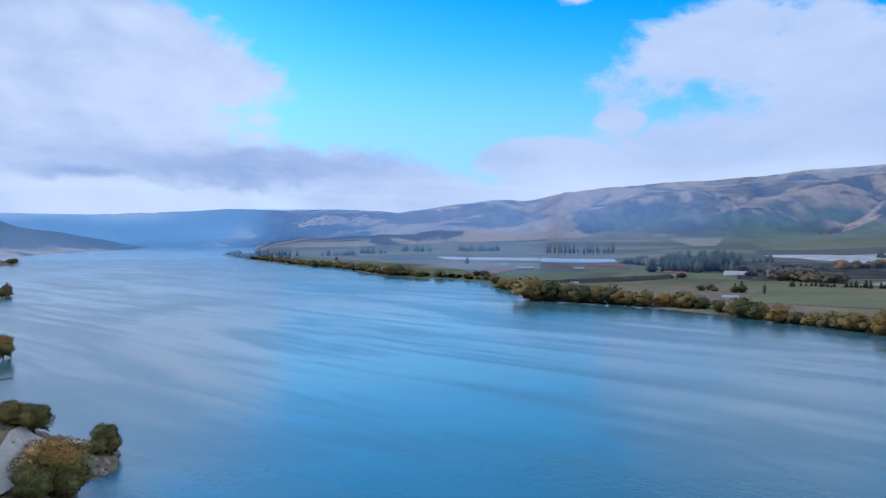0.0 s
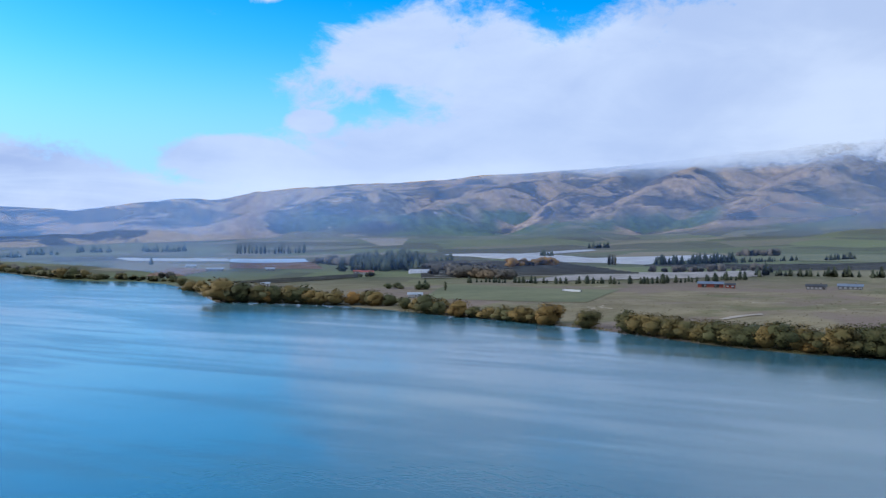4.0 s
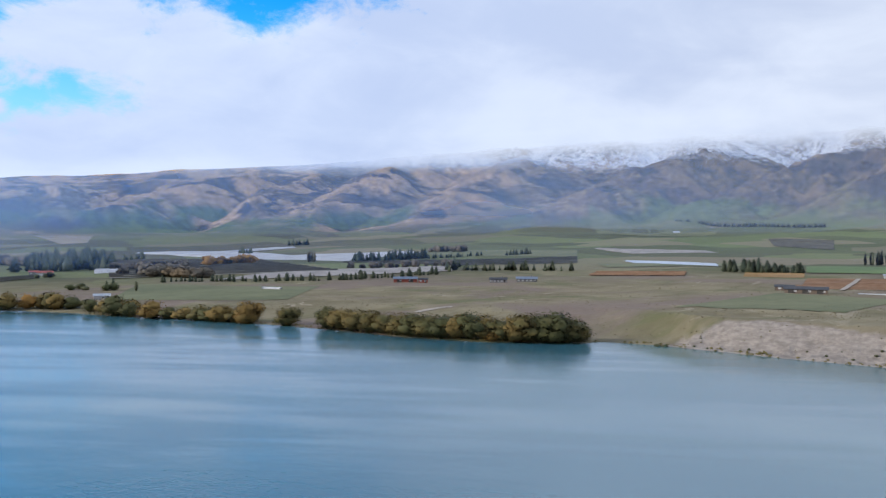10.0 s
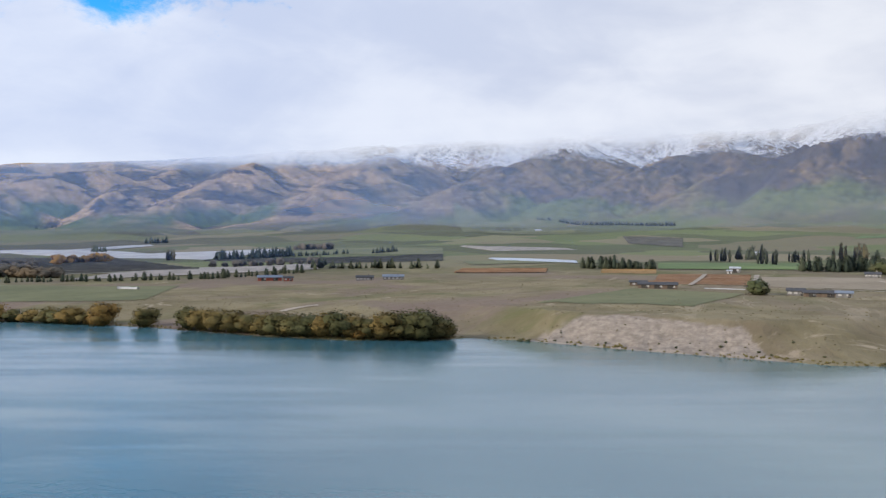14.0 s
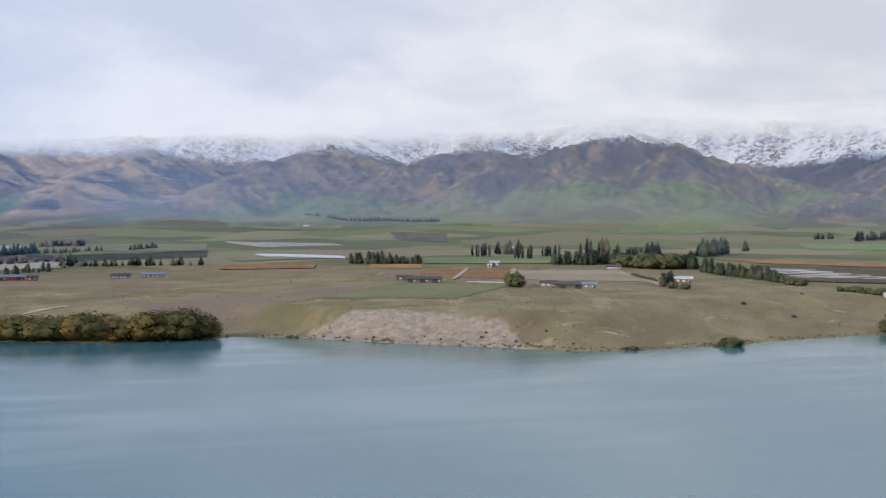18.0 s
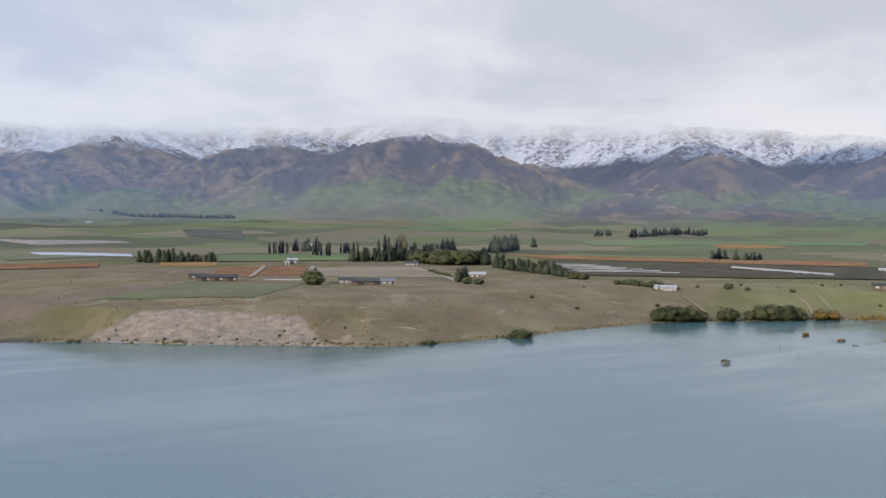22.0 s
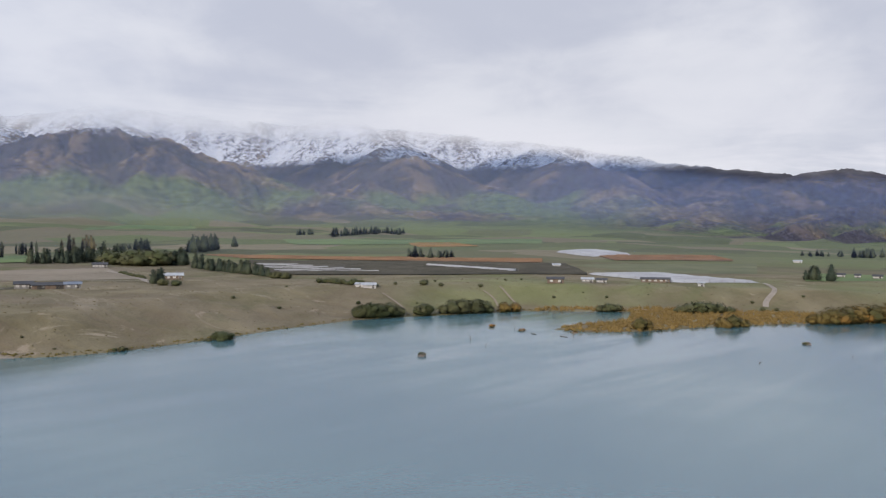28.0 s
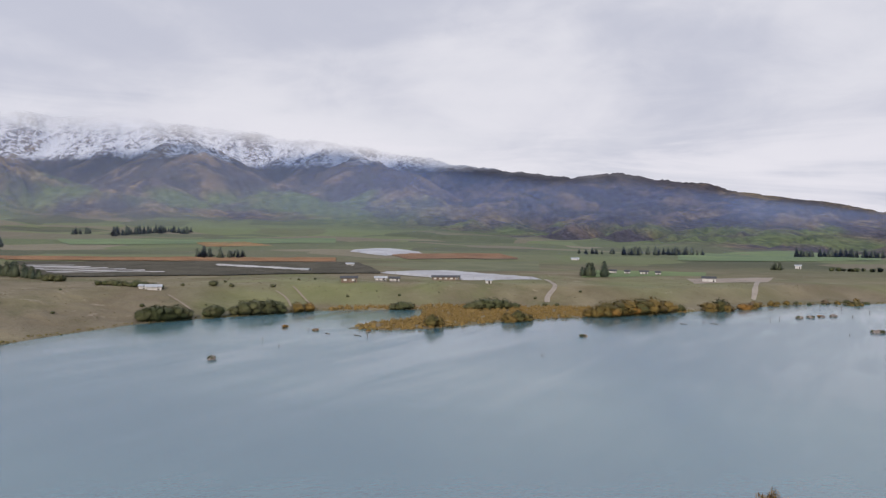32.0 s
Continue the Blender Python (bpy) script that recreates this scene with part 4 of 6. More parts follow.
def crown_dome(r, n=700, leaves=11000):
    """A full round crown seen from close by: lobes of many small leaf clumps over a darker inner mass."""
    V, F = [], []
    lobes = [Vector((r.gauss(0, 1), r.gauss(0, 1), r.gauss(0.25, 0.8))).normalized() for _ in range(26)]

    def reach(d):
        d = d.normalized()
        return 0.30 + 0.20 * max(max(0.0, d.dot(q)) ** 14 for q in lobes)

    def skirt(d):
        k = max(math.hypot(d.x, d.y), 0.72 if d.z < 0 else 0.0, 1e-3) / max(math.hypot(d.x, d.y), 1e-3) if d.z > -0.97 else 1.0
        return Vector((d.x * k, d.y * k, d.z))
    for i in range(9):
        for j in range(16):
            d = Vector((math.sin(math.pi * i / 8) * math.cos(j * 0.3927), math.sin(math.pi * i / 8) * math.sin(j * 0.3927), math.cos(math.pi * i / 8)))
            d = skirt(d)
            q = d * reach(d) * 0.86
            V.append((q.x, q.y, 0.5 + q.z))
    F += [(i * 16 + j, (i + 1) * 16 + j, (i + 1) * 16 + (j + 1) % 16, i * 16 + (j + 1) % 16) for i in range(8) for j in range(16)]
    for i in range(n + leaves):
        d = Vector((r.gauss(0, 1), r.gauss(0, 1), r.gauss(0.15, 1))).normalized()
        d = skirt(d)
        q = d * reach(d) * (r.uniform(0.86, 1.0) if i < n else r.uniform(0.93, 1.07))
        c = (q.x, q.y, max(0.03, 0.5 + q.z))
        if i < n:
            s = r.uniform(0.012, 0.022)
            add_clump(V, F, c, s, s * 0.9, r, 0.2)
        else:
            add_leaf(V, F, c, r.uniform(0.007, 0.014), r)
    return V, F


def crown_cone(r, n=60, leaves=420):
    V, F = [], []
    lean = r.uniform(-0.05, 0.05)
    add_core(V, F, [(0.06, 0.26), (0.2, 0.31), (0.5, 0.20), (0.8, 0.09), (0.96, 0.02)], 7, r)
    for i in range(n + leaves):
        h = 0.10 + 0.88 * r.random() ** 1.25
        rad = 0.46 * (1 - h) ** 0.55 * (0.82 + 0.28 * math.sin(h * 31 + 5 * lean + r.random())) + 0.02
        t = r.random() * 6.2832
        k = r.uniform(0.45, 0.95) if i < n else r.uniform(0.85, 1.2)
        c = (math.cos(t) * rad * k + lean * h, math.sin(t) * rad * k, h)
        if i < n:
            s = (0.05 + 0.06 * (1 - h)) * r.uniform(0.7, 1.2)
            add_clump(V, F, c, s, s * 0.6, r)
        else:
            add_leaf(V, F, c, r.uniform(0.02, 0.04), r)
    return V, F


def crown_column(r, n=55, leaves=400):
    V, F = [], []
    add_core(V, F, [(0.05, 0.16), (0.3, 0.30), (0.6, 0.28), (0.85, 0.15), (0.97, 0.04)], 7, r)
    for i in range(n + leaves):
        h = 0.08 + 0.9 * r.random()
        rad = 0.44 * math.sin(min(1.0, h * 1.6 + 0.15) * 1.5708) * (1 - max(0, h - 0.6) / 0.45) ** 0.7
        t, k = r.random() * 6.2832, r.uniform(0.3, 0.9) if i < n else r.uniform(0.85, 1.25)
        c = (math.cos(t) * rad * k, math.sin(t) * rad * k, h)
        if i < n:
            s = r.uniform(0.05, 0.11)
            add_clump(V, F, c, s * 1.3, s * 0.8, r)
        else:
            add_leaf(V, F, c, r.uniform(0.015, 0.035), r)
    return V, F


def trunk_mesh(name, r, top, spread, limbs, mat):
    V, F = [], []
    stem = ((0, 0, -0.06, 0.035), (0.01, 0, 0.2, 0.027), (0.005, 0.01, 0.2 + (top - 0.2) * 0.5, 0.018), (0, 0.015, top, 0.007))
    for x, y, z, rad in stem:
        V += [(x + rad * math.cos(6.2832 * k / 7), y + rad * math.sin(6.2832 * k / 7), z) for k in range(7)]
    F += [(a * 7 + k, a * 7 + (k + 1) % 7, a * 7 + 7 + (k + 1) % 7, a * 7 + 7 + k) for a in range(3) for k in range(7)]
    for i in range(limbs):
        t, h = 6.2832 * i / limbs + r.random(), r.uniform(0.14, top * 0.7)
        e = (math.cos(t) * spread * r.uniform(0.6, 1), math.sin(t) * spread * r.uniform(0.6, 1), h + r.uniform(0.08, 0.24))
        n = len(V)
        add_limb(V, F, (0, 0, h), e, 0.013, 0.004, 5)
        # each limb grows out of the stem
        F.append((7 if h < 0.3 else 14, n, n + 1))
    return mesh_of(name, V, F, mat)


KINDS = {
    "willow": (crown_round, WILLOW, BARK, "round willow with olive leaves turning yellow by the water", "tree", 5),
    "golden_willow": (crown_round, GOLDEN, BARK, "round willow in full orange autumn leaf by the water", "tree", 3),
    "dark_willow": (crown_round, SHRUB, BARK, "dark green willow thicket at the foot of the bank", "tree", 3),
    "shrub": (crown_round, SHRUB, BARK, "low dark green shrub on dry grass", "shrub", 3),
    "conifer": (crown_cone, PINE, BARK, "dark green pine in a farm shelter belt", "tree", 4),
    "poplar": (crown_column, POPLAR, BARK, "tall slim poplar with thinning dark leaves", "tree", 3),
    "bare_tree": (crown_round, GREY_TREE, BARK, "grey leafless tree on the plain", "tree", 3),
    "gold_shrub": (crown_round, GOLDEN, BARK, "low orange autumn bush at the shore", "shrub", 2),
}
PROTO = {}


def plant(kind, x, y, h, w=0.0, group="", sink=0.25, z=None, dense=False):
    """One tree: its trunk with limbs, and its crown."""
    maker, leaf, bark, label, cat, count = KINDS[kind]
    v = 90 if dense else rng.randrange(count)
    away = math.hypot(x, y) > 440
    v += 40 if away and not dense else 0
    w = w or h * {"conifer": 0.78, "poplar": 0.36}.get(kind, 1.55) * rng.uniform(0.9, 1.15)
    m = Matrix.LocRotScale((x, y, (land_z(x, y) if z is None else z) - sink), Euler((0, 0, rng.random() * 6.28)), (w, w, h))
    if (kind, v) not in PROTO:
        r = random.Random(len(kind) * 131 + v * 17)
        root = new(kind)
        tall = maker in (crown_cone, crown_column)
        part("trunk", trunk_mesh("trunk", r, 0.93 if tall else 0.6, 0.2 if tall else 0.34, 9 if tall else 7, bark), root)
        V, F = crown_dome(r) if dense else maker(r, 24, 420) if away else maker(r)
        leaf = (AUTUMN if kind == "golden_willow" else NEAR_LEAF) if dense else leaf
        part("crown", round_off(mesh_of("crown", V, F, leaf)), root)
        PROTO[kind, v] = root
        ob = root
    else:
        ob = copy_thing(PROTO[kind, v], m)
    ob.matrix_basis = m
    return tagged(ob, label, cat, group)


def row_of(kind, spots, group, dy=1.14):
    for x, y, h in spots:
        plant(kind, x, y, h * dy, group=group)


FAR_WOOD = {}
NEAR_BELT = 760.0


def far_tree(kind, x, y, h, w, group):
    """A tree too far off to be told apart: joined into the wood of its kind."""
    key = (kind, group)
    if key not in FAR_WOOD:
        FAR_WOOD[key] = ([], [])
    spots = FAR_WOOD[key][0]
    spots.append((x, y, h, w))


def far_woods():
    light = {"conifer": (crown_cone, 14, 90), "poplar": (crown_column, 12, 90)}
    for (kind, group), (spots, _) in FAR_WOOD.items():
        maker, n, leaves = light.get(kind, (crown_round, 8, 150))
        shapes = [maker(random.Random(90 + i + len(kind)), n, leaves) for i in range(3)]
        zs = land_zs([q[:2] for q in spots])
        Vs, Ns, Fs, count = [], [], [], 0
        for (x, y, h, w), z in zip(spots, zs):
            V, F = shapes[rng.randrange(3)]
            t = rng.random() * 6.28
            c, s_ = math.cos(t) * w, math.sin(t) * w
            a = np.array(V)
            q = a - (0, 0, 0.35)
            Ns.append(q / (np.linalg.norm(q, axis=1, keepdims=True) + 1e-6))
            Vs.append(np.stack([x + a[:, 0] * c - a[:, 1] * s_, y + a[:, 0] * s_ + a[:, 1] * c, z - 0.3 + a[:, 2] * h], -1))
            Fs.extend(tuple(i + count for i in f) for f in F)
            count += len(V)
        me = mesh_of("tree_belt", np.concatenate(Vs).tolist(), Fs, KINDS[kind][1], True)
        me.normals_split_custom_set_from_vertices(np.concatenate(Ns).tolist())
        tagged(new("tree_belt", me), KINDS[kind][3].replace("pine in a farm", "pines in a distant farm").replace("tree on", "trees on"), "trees", kind="stuff")


def belt(kind, a, b, n, h, group, jitter=3.0, wide=0.0, vary=0.3):
    """A shelter belt of n trees from a to b; a far one is joined and set denser."""
    far = min(math.hypot(*a), math.hypot(*b)) > NEAR_BELT
    n = int(n * (1.6 if far else 1.4)) if n > 3 else n
    for i in range(n):
        t = (i + 0.5 + rng.uniform(-0.4, 0.4)) / n
        x, y = a[0] + (b[0] - a[0]) * t + rng.uniform(-jitter, jitter), a[1] + (b[1] - a[1]) * t + rng.uniform(-jitter, jitter)
        hh = h * rng.uniform(1 - vary, 1 + vary) * (0.88 if kind in ("conifer", "poplar") else 1.0)
        if far:
            far_tree(kind, x, y, hh, (wide or {"conifer": 0.85, "poplar": 0.36}.get(kind, 1.3)) * hh, group)
        else:
            plant(kind, x, y, hh, wide * hh, group)


# ---------------------------------------------------------------- fields, covers, tracks
def quad_at(q, u, v):
    (ax, ay), (bx, by), (cx, cy), (dx, dy) = q
    return ((ax * (1 - u) + bx * u) * (1 - v) + (dx * (1 - u) + cx * u) * v, (ay * (1 - u) + by * u) * (1 - v) + (dy * (1 - u) + cy * u) * v)


def field(name, q, mat, label, lift=0.0, rows=0, row_mat=None, row_h=0.7, cat="field"):
    """A worked field that lies on the ground; with rows, its crop stands in hedges along it."""
    lift = lift or (0.2 if math.hypot(*q[0]) < 750 else 0.6)
    long = max(math.dist(q[0], q[1]), math.dist(q[3], q[2]))
    deep = max(math.dist(q[0], q[3]), math.dist(q[1], q[2]))
    close = 0.45 if math.hypot(*q[0]) < 750 else 1.0
    nu, nv = max(2, min(90, int(long / 12 / close))), max(2, min(60, int(deep / 8 / close)))
    pts = [quad_at(q, i / nu, j / nv) for j in range(nv + 1) for i in range(nu + 1)]
    zs = land_zs(pts)
    V = [(x, y, z + lift) for (x, y), z in zip(pts, zs)]
    F = [(j * (nu + 1) + i, j * (nu + 1) + i + 1, (j + 1) * (nu + 1) + i + 1, (j + 1) * (nu + 1) + i) for j in range(nv) for i in range(nu)]
    me = mesh_of(name, V, F, mat, True)
    if Vector(me.polygons[0].normal).z < 0:
        me.flip_normals()
    ob = tagged(new(name, me), label, cat, kind="structure")
    if rows:
        V, F = [], []
        for k in range(rows):
            line = [quad_at(q, i / nu, (k + 0.5) / rows) for i in range(nu + 1)]
            z = land_zs(line)
            for i in range(nu):
                (ax, ay), (bx, by) = line[i], line[i + 1]
                t = Vector((by - ay, ax - bx, 0)).normalized() * rng.uniform(0.4, 0.7)
                n, h = len(V), row_h * rng.uniform(0.7, 1.2)
                for (px, py), pz in (((ax, ay), z[i]), ((bx, by), z[i + 1])):
                    V += [(px + t.x, py + t.y, pz), (px + t.x * 0.7, py + t.y * 0.7, pz + lift + h), (px - t.x * 0.7, py - t.y * 0.7, pz + lift + h), (px - t.x, py - t.y, pz)]
                F += [(n, n + 1, n + 5, n + 4), (n + 1, n + 2, n + 6, n + 5), (n + 2, n + 3, n + 7, n + 6), (n, n + 3, n + 2, n + 1), (n + 4, n + 5, n + 6, n + 7)]
        tagged(new("crop_rows", mesh_of("crop_rows", V, F, row_mat or mat)), "long trained crop rows standing on a field", "crop", kind="stuff")
    return ob


def canopy(q, height, label, mat=None, cells=(10, 4)):
    """A net stretched over an orchard on posts, sagging between them."""
    root = new("orchard_net")
    cx, cy = quad_at(q, 0.5, 0.5)
    cz = land_z(cx, cy)
    root.location = (cx, cy, cz)
    nu, nv = cells[0] * 3, cells[1] * 3
    pts = [quad_at(q, i / nu, j / nv) for j in range(nv + 1) for i in range(nu + 1)]
    zs = land_zs(pts)
    V = []
    for k, ((x, y), z) in enumerate(zip(pts, zs)):
        i, j = k % (nu + 1), k // (nu + 1)
        sag = 0.0 if i % 3 == 0 and j % 3 == 0 else 0.5
        if j in (0, nv) or i in (0, nu):
            sag = height - 0.25
        V.append((x - cx, y - cy, z - cz + height - sag))
    F = [(j * (nu + 1) + i, j * (nu + 1) + i + 1, (j + 1) * (nu + 1) + i + 1, (j + 1) * (nu + 1) + i) for j in range(nv) for i in range(nu)]
    part("net", mesh_of("net", V, F, mat or NET, True), root)
    pole = None
    for j in range(0, nv + 1, 3):
        for i in range(0, nu + 1, 6):
            x, y = pts[j * (nu + 1) + i]
            z = zs[j * (nu + 1) + i]
            if pole is None:
                PV, PF = [], []
                add_limb(PV, PF, (0, 0, -0.4), (0, 0, height), 0.09, 0.08, 6)
                pole = mesh_of("post", PV, PF, POST)
            part("post", pole, root).location = (x - cx, y - cy, z - cz)
    return tagged(root, label, "net", "orchard nets")


def tunnel_row(a, b, width, height, group="row covers"):
    """A long low tunnel of white plastic film over a planted row."""
    n = max(4, int(math.dist(a, b) / 14))
    line = [(a[0] + (b[0] - a[0]) * i / n, a[1] + (b[1] - a[1]) * i / n) for i in range(n + 1)]
    z = land_zs(line)
    side = Vector((b[1] - a[1], a[0] - b[0], 0)).normalized()
    V, F = [], []
    for i, (x, y) in enumerate(line):
        h = height * (1 if i % 2 == 0 else 0.9)
        for k in range(7):
            t = math.pi * k / 6
            V.append((x + side.x * math.cos(t) * width / 2 - a[0], y + side.y * math.cos(t) * width / 2 - a[1], z[i] + math.sin(t) * h - z[0]))
    for i in range(n):
        F += [(i * 7 + k, i * 7 + k + 1, i * 7 + k + 8, i * 7 + k + 7) for k in range(6)]
    F += [tuple(range(7)), tuple(range(n * 7 + 6, n * 7 - 1, -1))]
    ob = new("row_cover", mesh_of("row_cover", V, F, COVER, True))
    ob.location = (a[0], a[1], z[0])
    return tagged(ob, "long white plastic film tunnel over a planted row", "row cover", group)


def track(name, line, width, mat, label, lift=0.3):
    """A track laid along a bent line."""
    pts = []
    for (ax, ay), (bx, by) in zip(line, line[1:]):
        n = max(2, int(math.hypot(bx - ax, by - ay) / 4))
        pts += [(ax + (bx - ax) * i / n, ay + (by - ay) * i / n) for i in range(n)]
    pts.append(line[-1])
    for _ in range(4):
        pts = [pts[0]] + [tuple((pts[i - 1][k] + 2 * pts[i][k] + pts[i + 1][k]) / 4 for k in (0, 1)) for i in range(1, len(pts) - 1)] + [pts[-1]]
    V, F = [], []
    for i, (x, y) in enumerate(pts):
        ax, ay = pts[max(0, i - 1)]
        bx, by = pts[min(len(pts) - 1, i + 1)]
        s = Vector((by - ay, ax - bx, 0)).normalized() * width / 2 * rng.uniform(0.85, 1.15)
        for k in (-1, -0.33, 0.33, 1):
            V.append((x + s.x * k, y + s.y * k, 0))
    zs = land_zs([v[:2] for v in V])
    V = [(x, y, z + lift) for (x, y, _), z in zip(V, zs)]
    for i in range(len(pts) - 1):
        F += [(i * 4 + k, i * 4 + k + 1, i * 4 + k + 5, i * 4 + k + 4) for k in range(3)]
    me = mesh_of(name, V, F, mat, True)
    if me.polygons[0].normal.z < 0:
        me.flip_normals()
    return tagged(new(name, me), label, "track", kind="structure")


# ---------------------------------------------------------------- buildings
def slab(x0, x1, y0, y1, z0, z1):
    V = [(x, y, z) for z in (z0, z1) for y in (y0, y1) for x in (x0, x1)]
    return V, [(0, 2, 3, 1), (4, 5, 7, 6), (0, 1, 5, 4), (2, 6, 7, 3), (0, 4, 6, 2), (1, 3, 7, 5)]


def building(name, spot, heading, L, W, H, roof, wall, label, cat="house", rise=0.35, windows=4, doors=1, big_door=False, chimney=False):
    """A gabled building: walls, two roof planes with eaves, doors and windows, all parts of their own."""
    root = new(name)
    x, y = spot[:2]
    L, W, H = L * 0.82, W * 0.85, H * 0.85
    zs = land_zs([(x + dx, y + dy) for dx in (-L / 3, 0, L / 3) for dy in (-W / 3, 0, W / 3)])
    root.matrix_basis = pose(x, y, float(min(zs)) - 0.1, 0, 0, -heading)
    rh = W / 2 * rise
    V = [(-L / 2, -W / 2, 0), (L / 2, -W / 2, 0), (L / 2, W / 2, 0), (-L / 2, W / 2, 0), (-L / 2, -W / 2, H), (L / 2, -W / 2, H), (L / 2, W / 2, H), (-L / 2, W / 2, H), (-L / 2, 0, H + rh), (L / 2, 0, H + rh)]
    F = [(0, 1, 5, 4), (2, 3, 7, 6), (1, 2, 6, 9, 5), (3, 0, 4, 8, 7), (0, 3, 2, 1)]
    part("wall", mesh_of("wall", V, F, wall), root)
    o, th = 0.6, 0.18
    for s in (-1, 1):
        drop = o * rise
        a = [(-L / 2 - o, s * (W / 2 + o), H - drop + 0.02), (L / 2 + o, s * (W / 2 + o), H - drop + 0.02), (L / 2 + o, 0, H + rh + 0.02), (-L / 2 - o, 0, H + rh + 0.02)]
        RV = a + [(p[0], p[1], p[2] + th) for p in a]
        part("roof", mesh_of("roof", RV, [(0, 3, 2, 1), (4, 5, 6, 7), (0, 1, 5, 4), (1, 2, 6, 5), (2, 3, 7, 6), (3, 0, 4, 7)], roof), root)
    for s in (-1, 1):
        for k in range(windows):
            cx = -L / 2 + L * (k + 0.5) / max(1, windows)
            if big_door and k % 2 == 0:
                continue
            PV, PF = slab(cx - 0.8, cx + 0.8, s * W / 2 - 0.04, s * W / 2 + 0.06, H * 0.38, H * 0.8)
            win = part("window", mesh_of("window", PV, PF, WHITE_WALL), root)
            PV, PF = slab(cx - 0.68, cx + 0.68, s * W / 2 - 0.02, s * W / 2 + 0.10, H * 0.42, H * 0.76)
            part("pane", mesh_of("pane", PV, PF, PANE), win)
        for k in range(doors):
            wd, hd = (3.4, H * 0.85) if big_door else (1.0, 2.05)
            cx = -L / 2 + L * (k + (0.5 if big_door else 0.98)) / max(1, doors) - (0 if big_door else 1.2)
            PV, PF = slab(cx - wd / 2, cx + wd / 2, s * W / 2 - 0.04, s * W / 2 + 0.08, 0.1, hd)
            part("door", mesh_of("door", PV, PF, DOOR), root)
    if chimney:
        PV, PF = slab(L * 0.2, L * 0.2 + 0.8, -0.4, 0.4, H, H + rh + 1.1)
        part("chimney", mesh_of("chimney", PV, PF, GREY_WALL), root)
    return tagged(root, label, cat, "farm buildings")


# ---------------------------------------------------------------- the plain: fields
field("vineyard", [(581.3, 299.6), (618.1, 245.6), (536.8, 214.1), (511.3, 266.9)], BROWN_VINES, "brown autumn vineyard between pale farm tracks", rows=12, row_h=0.35)
field("vineyard", [(509.9, 269.6), (536.8, 214.1), (504.6, 201.3), (488.9, 261.7)], RUST_VINES, "rust red strip of autumn vines", rows=4, row_h=0.35)
field("vineyard", [(639.2, 381.2), (650.8, 337.6), (587.1, 304.5), (570.3, 342.1)], GOLD_VINES, "bright golden strip of autumn vines", rows=6, row_h=0.3)
field("vineyard", [(576.3, 484.0), (602.9, 412.3), (549.1, 377.5), (526.7, 450.4)], BROWN_VINES, "rust coloured vines on the plain", rows=6)
field("pasture", [(738.6, 381.3), (809.9, 268.7), (697.2, 231.3), (651.4, 336.3)], LUSH, "bright green watered pasture", rows=0)
field("pasture", [(435.2, 241.0), (433.3, 175.8), (345.3, 161.6), (329.7, 232.2)], GREEN_CROP, "dull green sown field above the bank")
field("field", [(600.0, 231.2), (629.7, 162.5), (511.3, 111.3), (503.2, 190.9)], TAN_FIELD, "mown tan field with a fence line")
field("field", [(725.3, 383.4), (750.8, 460.8), (691.2, 580.5), (641.6, 526.0)], GREEN_CROP, "green strip of crop on the plain")
field("vineyard", [(750.1, 76.9), (700.8, -185.5), (557.8, -163.0), (556.8, 46.6)], DARK_VINES, "wide dark block of leafless vines", rows=26, row_mat=DARK_VINES)
field("vineyard", [(837.2, 127.7), (789.3, -187.3), (718.7, -170.6), (784.1, 85.4)], RUST_VINES, "long rust strip of vines beyond the dark block", rows=6)
field("vineyard", [(891.1, -266.4), (904.7, -405.0), (783.9, -372.3), (763.9, -249.5)], RUST_VINES, "rust red vineyard on the far plain", rows=8)
field("vineyard", [(1202.8, -92.6), (1241.9, -161.1), (1115.5, -181.8), (1084.2, -97.7)], GOLD_VINES, "golden vines at the foot of the hills", rows=5)
field("field", [(685.2, -181.3), (745.1, -375.4), (578.5, -291.6), (583.3, -215.1)], GREEN_CROP, "green field behind the white netting")
field("pasture", [(597.5, -338.3), (559.5, -426.5), (517.1, -394.3), (507.6, -287.5)], LUSH, "green irrigated field with pale sheds")
field("pasture", [(1033.8, -739.6), (1030.7, -1115.0), (751.5, -813.0), (762.1, -545.3)], LUSH, "broad green pasture below the hills")
field("pasture", [(1272.3, 82.4), (1393.9, -330.5), (1238.7, -293.7), (1111.9, 57.9)], LUSH, "green foothill pasture")
field("field", [(485.6, -354.3), (499.4, -439.3), (454.4, -395.2), (446.6, -332.2)], PALE_SOIL, "bare pale soil of a worked pit")
field("pasture", [(1684.2, 435.0), (2056.0, 341.5), (1684.7, 269.1), (1423.4, 406.8)], LUSH, "bright green paddock on the slope")
field("field", [(1333.0, 755.0), (1324.0, 640.0), (1120.0, 541.0), (1163.0, 649.0)], DARK_VINES, "dark planted block on the hillside", rows=8)
field("pasture", [(806.3, 1007.3), (927.2, 813.8), (786.6, 690.4), (717.3, 884.4)], GREEN_CROP, "green fields between shelter belts")
field("pasture", [(1875.3, 1603.4), (1828.0, 1163.2), (1369.3, 895.6), (1309.1, 1090.1)], GREEN_CROP, "green terrace below the mountains")
field("field", [(378.8, 1112.8), (515.4, 982.2), (451.4, 688.7), (251.2, 738.3)], GREY_FIELD, "grey orchard floor under bare trees", rows=14, row_mat=GREY_TREE, row_h=1.4)
